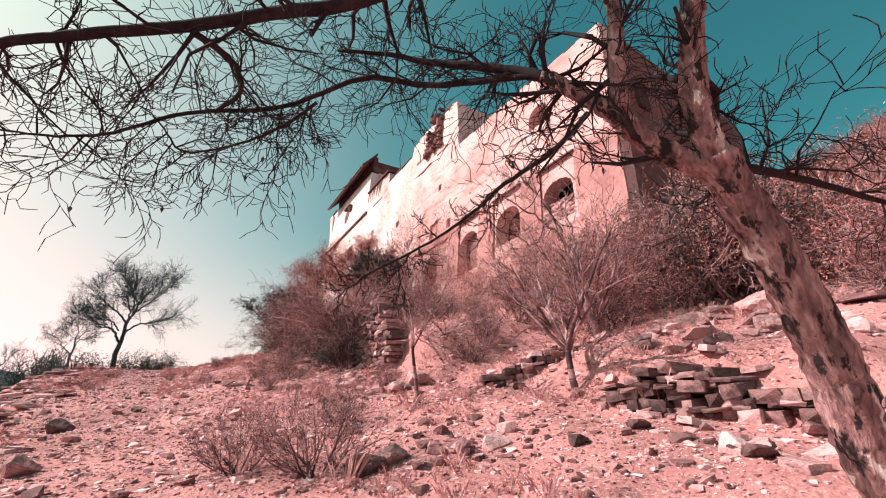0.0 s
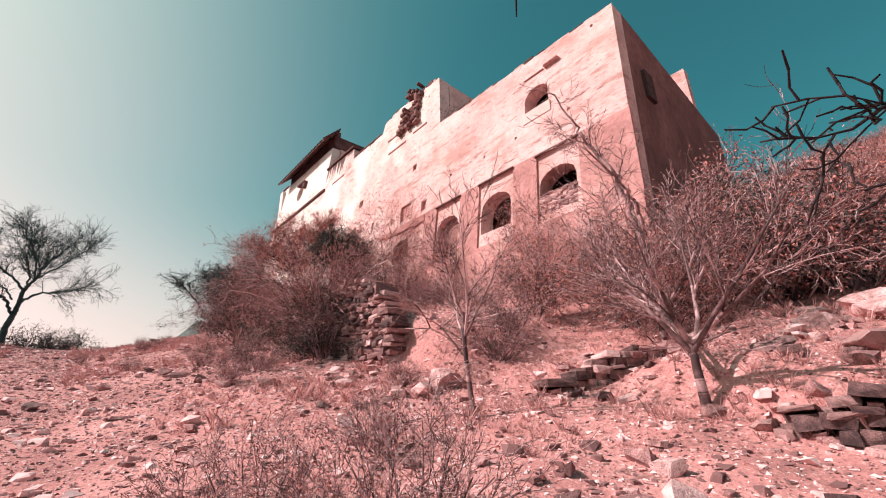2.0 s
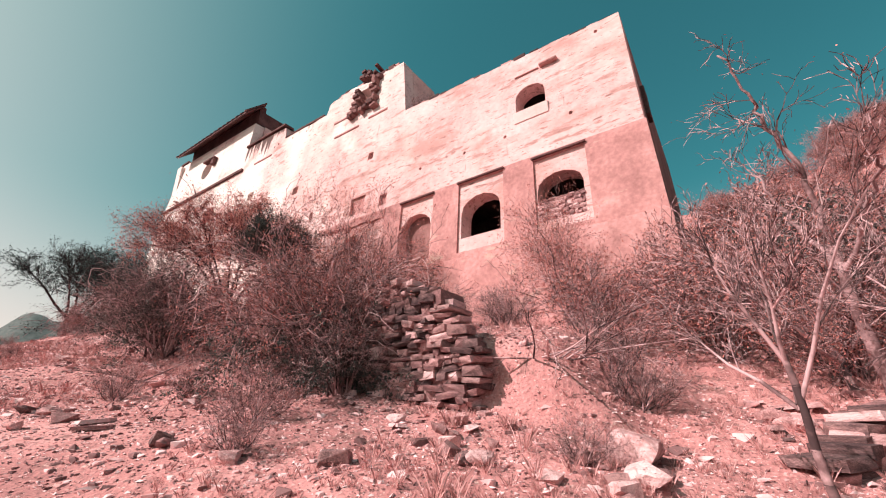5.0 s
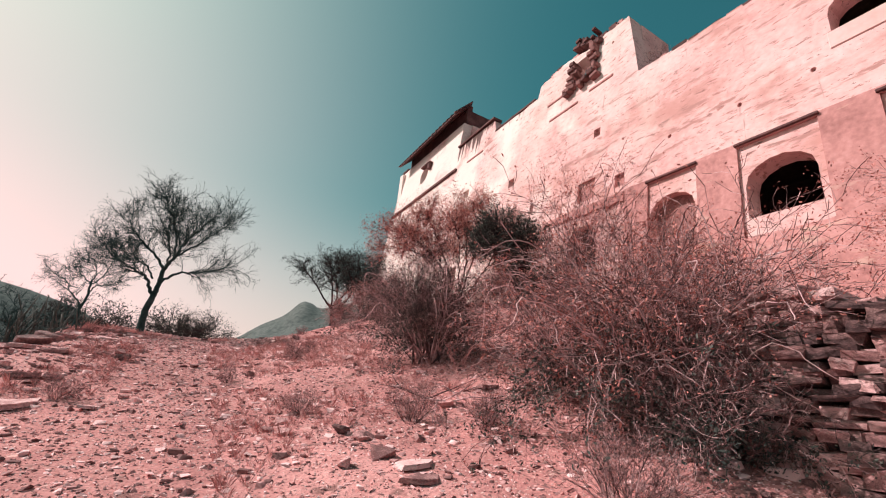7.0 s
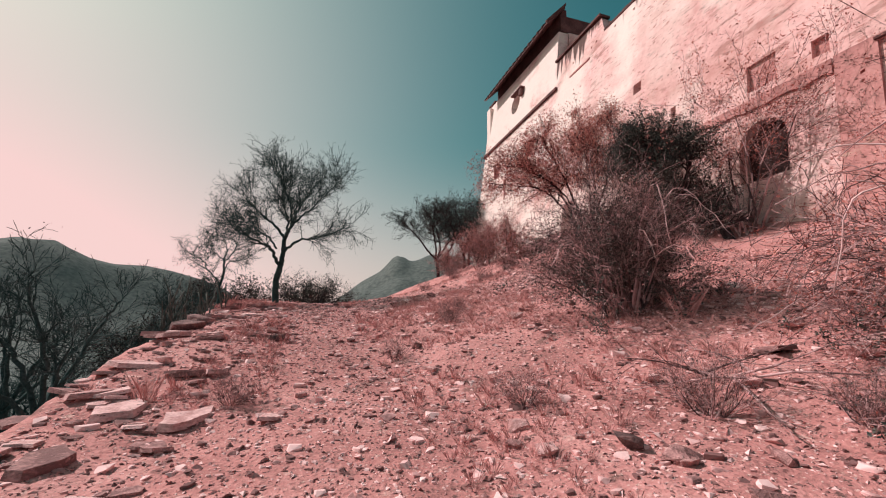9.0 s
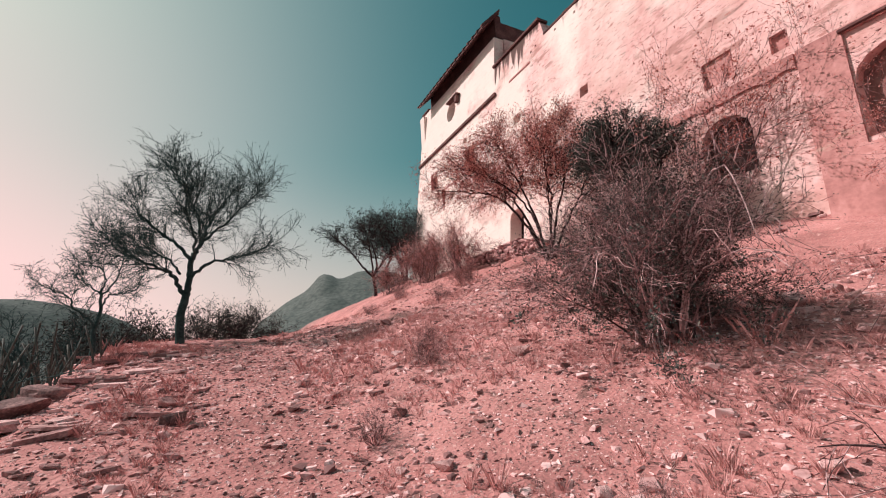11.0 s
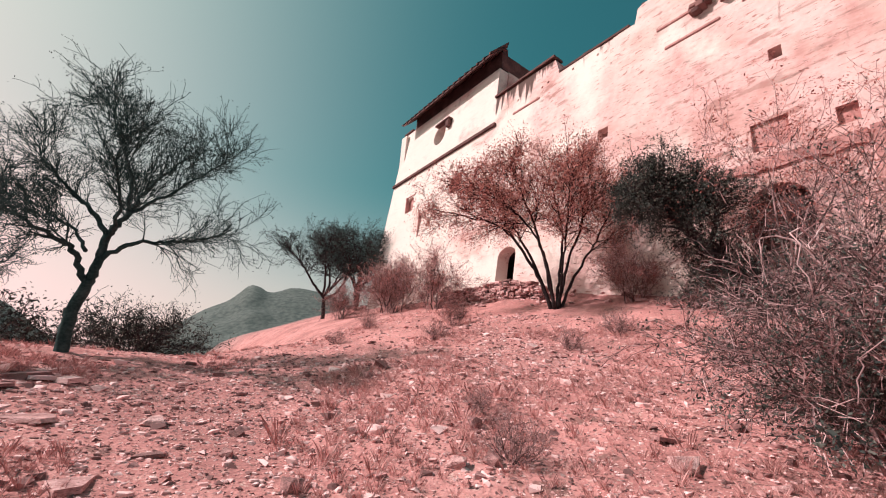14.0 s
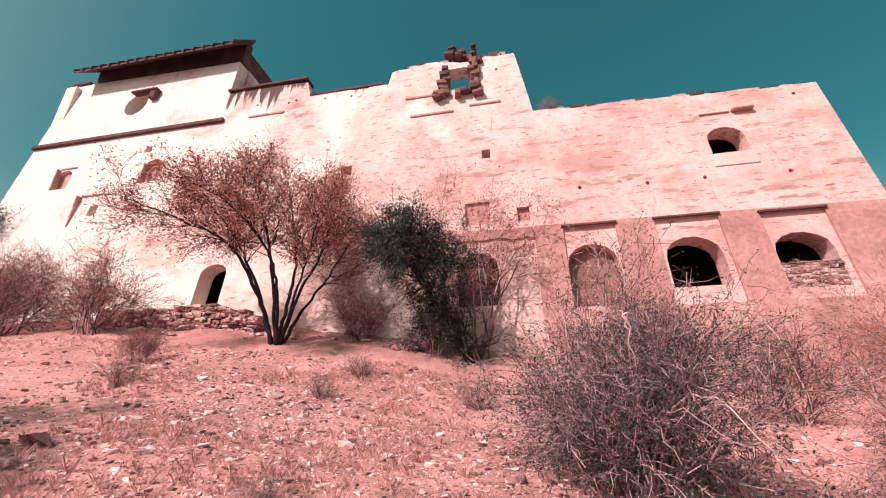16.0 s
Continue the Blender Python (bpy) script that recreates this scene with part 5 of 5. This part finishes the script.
for xx, yy, ss in ((2.23, 9.31, 0.3), (1.22, 14.15, 0.25), (2.31, 20.12, 0.17), (-1.78, 19.41, 0.3), (-0.44, 10.95, 0.41), (1.71, 11.26, 0.3), (-3.55, 20.6, 0.95), (-3.4, 21.2, 0.8), (1.75, 4.15, 0.6), (2, 4.2, 0.55), (-1.3, 9.1, 0.6), (-1.2, 6.7, 0.55), (-2.3, 11.9, 0.6), (6.3, 2.2, 0.7), (5.9, 2.9, 0.8), (5.6, 3.6, 0.6)):
    place_stone(DARKS, xx, yy, ss, rng.uniform(0, 360), L_DARK, "dark_stone", sink=0.25)
for xx, yy, ss in ((6.26, 5.86, 0.63), (1.5, 12.41, 0.48), (3.87, 14.84, 0.58), (-1.55, 15.93, 0.4), (-2.34, 17.46, 0.6), (-3.4, 16.94, 0.65), (-1.13, 21.36, 0.32), (-1.58, 19.97, 0.31), (3.08, 19.1, 0.43), (0.47, 9.55, 0.4), (-1.63, 20.8, 0.46), (-3.2, 24.8, 1), (-2.7, 24.9, 0.9), (1.62, 12.75, 0.5), (2.7, 7.3, 0.5), (7.6, 1.6, 0.8), (9.4, 3.9, 0.9), (4.6, 13.9, 0.4)):
    place_stone(SLABS, xx, yy, ss, rng.uniform(0, 360), L_SLAB, "stone_slab", sink=0.2, flat=0.6)
count = 0
while count < 110:
    xx, yy = rng.uniform(-3.3, 8.5), rng.uniform(2.2, 25)
    onpath = math.exp(-((xx + 0.9) / 1.1) ** 2)
    if rng.random() < 0.62 * onpath or rng.random() < 0.3 * (yy > 19):
        continue
    ss = min(0.42, 0.085 * math.exp(rng.gauss(0.3, 0.5)))
    place_stone(rng.choice((STONES, STONES, SLABS)), xx, yy, ss, rng.uniform(0, 360), "small angular stone on dry earth", sink=0.3, tilt=14)
    count += 1
for k in range(210):
    yy = 7.5 + 18.5 * rng.random()
    xx = float(edge_x(yy)) + rng.uniform(-0.15, 0.3) + (rng.random() ** 2) * 1.5
    ss = rng.uniform(0.3, 0.75) if rng.random() < 0.4 else rng.uniform(0.14, 0.34)
    place_stone(SLABS, xx, yy, ss, rng.uniform(0, 360), L_SLAB, "stone_slab", sink=0.15, tilt=8, flat=rng.uniform(0.35, 0.75), group="edge slabs")
for k in range(40):
    xx, yy = rng.uniform(10.2, 12.0), rng.uniform(18, 34)
    place_stone(rng.choice((STONES, SLABS)), xx, yy, rng.uniform(0.2, 0.6), rng.uniform(0, 360), "fallen building stone below the palace wall", sink=0.25, tilt=12, group="fallen stones")


for cx, cy, rx, ry, n, big in ((4.3, 2.6, 0.9, 1.6, 40, 0.42), (6.2, 2.9, 1.4, 1.3, 30, 0.5), (5.4, 5.3, 1.2, 0.7, 20, 0.4), (3.6, 9.4, 0.7, 1.0, 14, 0.34), (2.7, 4.1, 0.8, 0.6, 18, 0.26), (3.2, 7.2, 0.9, 0.7, 16, 0.34), (6.4, 15.6, 1.6, 1.2, 20, 0.42)):
    for k in range(n):
        xx, yy = cx + rng.gauss(0, 0.5) * rx, cy + rng.gauss(0, 0.5) * ry
        dk = rng.random() < 0.3
        place_stone(rng.choice((DARKS,)) if dk else rng.choice((STONES, SLABS)), xx, yy, rng.uniform(0.1, big), rng.uniform(0, 360), "fallen terrace stone among rubble", "dark_stone" if dk else "stone", sink=0.28, tilt=16, group="rubble")


def dry_wall(name, p0, p1, heights, thick, label, dark=0.25, seed=0, base_sink=0.15, longest=0.42):
    """A dry-stone wall: courses of single stones, each a part, shrinking to the broken outline given by heights."""
    r = random.Random(seed)
    a, b = Vector((p0[0], p0[1], 0)), Vector((p1[0], p1[1], 0))
    length = (b - a).length
    d = (b - a) / length
    ang = math.degrees(math.atan2(d.y, d.x))
    ob = new(name)
    zb = min(gz(a.x, a.y), gz(b.x, b.y)) - base_sink
    ob.matrix_basis = pose(a.x, a.y, zb, 0, 0, ang)
    tagged(ob, label, "stone wall")
    z = 0.0
    while z < max(heights) + base_sink + 0.5:
        h = r.uniform(0.045, 0.12)
        x = r.uniform(-0.15, 0.05)
        while x < length:
            w = r.uniform(0.09, 0.2) if r.random() < 0.5 else r.uniform(0.18, longest)
            u = min(0.999, max(0, (x + w / 2) / length)) * (len(heights) - 1)
            i = int(u)
            top = heights[i] * (1 - (u - i)) + heights[i + 1] * (u - i) + gz(*(a + d * (x + w / 2)).xy) - zb
            if z + h * 0.6 < top:
                tall = r.uniform(1.7, 2.3) if r.random() < 0.13 and w < 0.3 else r.uniform(0.95, 1.3)
                st = new("wall_stone", r.choice(BLOCKS))
                st.parent = ob
                st.matrix_basis = pose(x + w / 2, r.uniform(-0.07, 0.07), z + h / 2 + r.uniform(-0.02, 0.02), r.uniform(-6, 6), r.uniform(-8, 8), r.uniform(-14, 14)) @ Matrix.Diagonal((w * r.uniform(1.0, 1.16), thick * r.uniform(0.85, 1.15), h * tall, 1))
                if r.random() < dark:
                    st.data = r.choice(DARKBLOCKS)
            x += w * 0.97
        z += h * 0.96
    return ob


DARKBLOCKS = [block_mesh("dark_stone", 120 + k, M_DARKSTONE) for k in range(8)]
dry_wall("dry_stone_wall", (4.46, 9.12), (4.5, 12.4), (0.75, 1.45, 1.6, 1.55, 1.4, 1.2, 1.0, 0.8), 0.5, "broken dry-stone terrace wall of flat pinkish stones", 0.42, 1, longest=0.36)
dry_wall("dry_stone_wall", (5.0, 1.1), (4.66, 3.5), (0.0, 0.12, 0.05, 0.25, 0.36, 0.28, 0.08), 0.65, "low collapsed terrace wall of dark flat stones", 0.75, 2, longest=0.27)
dry_wall("palace_footing", (11.3, 27.6), (11.0, 33.8), (0.5, 0.75, 0.8, 0.7, 0.5), 0.5, "stone footing below the palace wall", 0.15, 6)
dry_wall("dry_stone_wall", (6.0, 4.9), (4.7, 5.9), (0.2, 0.3, 0.15), 0.5, "remnant of a low dry-stone terrace", 0.5, 3)
infill = thing("rubble_infill", fx(8.7) + 0.2, 9.15, 8.28, "rubble stones stacked in the arched opening", "stone wall", rz=90)
r_i = random.Random(8)
z = 0.0
while z < 0.85:
    h, x = r_i.uniform(0.06, 0.11), 0.0
    while x < 1.55:
        w = r_i.uniform(0.1, 0.32)
        st = new("wall_stone", r_i.choice(BLOCKS))
        st.parent = infill
        st.matrix_basis = pose(min(x + w / 2, 1.55), r_i.uniform(-0.04, 0.04), z + h / 2, r_i.uniform(-6, 6), r_i.uniform(-6, 6), r_i.uniform(-10, 10)) @ Matrix.Diagonal((w * 1.08, 0.4, h * r_i.uniform(0.9, 1.4), 1))
        x += w
    z += h


# ---- gravel and dry grass ----
def scatter_mesh(name, mat, count, seed, shapes, place, size):
    """Many small shapes in one mesh."""
    r = np.random.RandomState(seed)
    V, F, base = [], [], 0
    for k in range(count):
        x, y = place(r)
        vs, fs = shapes[r.randint(len(shapes))]
        s = size(r)
        a = r.uniform(0, 6.283)
        c, sn = math.cos(a), math.sin(a)
        R = np.array([[c, -sn, 0], [sn, c, 0], [0, 0, 1]])
        V.append((vs * s) @ R.T + np.array([x, y, 0]))
        F += [tuple(i + base for i in f) for f in fs]
        base += len(vs)
    n = [len(v) for v in V]
    xy = np.array([v.mean(0)[:2] for v in V])
    zz = ground_z(xy[:, 0], xy[:, 1])
    V = np.concatenate([v + np.array([0, 0, z0]) for v, z0 in zip(V, zz)])
    return mesh_from(name, V.tolist(), F, mat)


def near_spot(r):
    while True:
        x, y = r.uniform(-4.0, 9.0), r.uniform(0.8, 27) if r.rand() < 0.8 else r.uniform(20, 34)
        if x > float(edge_x(y)) + 0.05:
            return x, y


pebbles = []
for me in STONES[:6] + SLABS[:3]:
    pebbles.append((np.array([v.co[:] for v in me.vertices]), [tuple(p.vertices) for p in me.polygons]))
tagged(part("gravel", scatter_mesh("gravel", M_GRAVEL, 34000, 5, pebbles, near_spot, lambda r: 0.036 * math.exp(r.normal(0, 0.5))), None), "loose angular gravel and stone chips on the earth", "gravel", kind="stuff")


def flake_shapes(n, seed):
    out = []
    r = np.random.RandomState(seed)
    for _ in range(n):
        a = np.sort(r.uniform(0, 6.283, 4))
        q = r.uniform(0.5, 1.0, 4)
        V = [(q[k] * math.cos(a[k]), 0.6 * q[k] * math.sin(a[k]), r.uniform(-0.15, 0.25)) for k in range(4)] + [(0, 0, r.uniform(0.25, 0.5))]
        out.append((np.array(V), [(0, 1, 4), (1, 2, 4), (2, 3, 4), (3, 0, 4)]))
    return out


def path_spot(r):
    while True:
        x, y = r.uniform(-3.6, 6.0), r.uniform(1.5, 24.5)
        if x > float(edge_x(y)) + 0.05:
            return x, y


tagged(part("stone_chips", scatter_mesh("stone_chips", M_GRAVEL, 74000, 25, flake_shapes(20, 4), path_spot, lambda r: 0.021 * math.exp(r.normal(0, 0.5))), None), "fine litter of stone chips and dry flakes", "gravel", kind="stuff")
tagged(part("stone_scatter", scatter_mesh("stone_scatter", M_GRAVEL, 2300, 15, pebbles, near_spot, lambda r: min(0.26, 0.095 * math.exp(r.normal(0, 0.4)))), None), "fist-sized angular stones strewn over the slope", "stones", kind="stuff")


def tuft_shapes(n, seed, blades=22):
    out = []
    r = np.random.RandomState(seed)
    for _ in range(n):
        V, F = [], []
        for b in range(blades):
            a, q = r.uniform(0, 6.283), r.uniform(0, 0.25)
            lean = r.uniform(0.1, 0.8)
            h = r.uniform(0.5, 1.0)
            bx, by = math.cos(a) * q, math.sin(a) * q
            tx, ty = bx + math.cos(a) * lean * h, by + math.sin(a) * lean * h
            w = 0.007
            px, py = -math.sin(a) * w, math.cos(a) * w
            i = len(V)
            V += [(bx - px, by - py, -0.02), (bx + px, by + py, -0.02), ((bx + tx) / 2 + px * 0.7, (by + ty) / 2 + py * 0.7, h * 0.62), (tx, ty, h)]
            F += [(i, i + 1, i + 2), (i, i + 2, i + 3)]
        out.append((np.array(V), F))
    return out


def grass_spot(r):
    while True:
        x, y = near_spot(r)
        if vnoise(np.array([x]), np.array([y]), 1.7, 31)[0] > 0.02 and abs(x + 0.9) > 0.7:
            return x, y


tagged(part("dry_grass", scatter_mesh("dry_grass", M_GRASS, 8500, 7, tuft_shapes(14, 3), grass_spot, lambda r: 0.075 * math.exp(r.normal(0, 0.45))), None), "sparse dry straw-coloured grass tufts", "grass", kind="stuff")
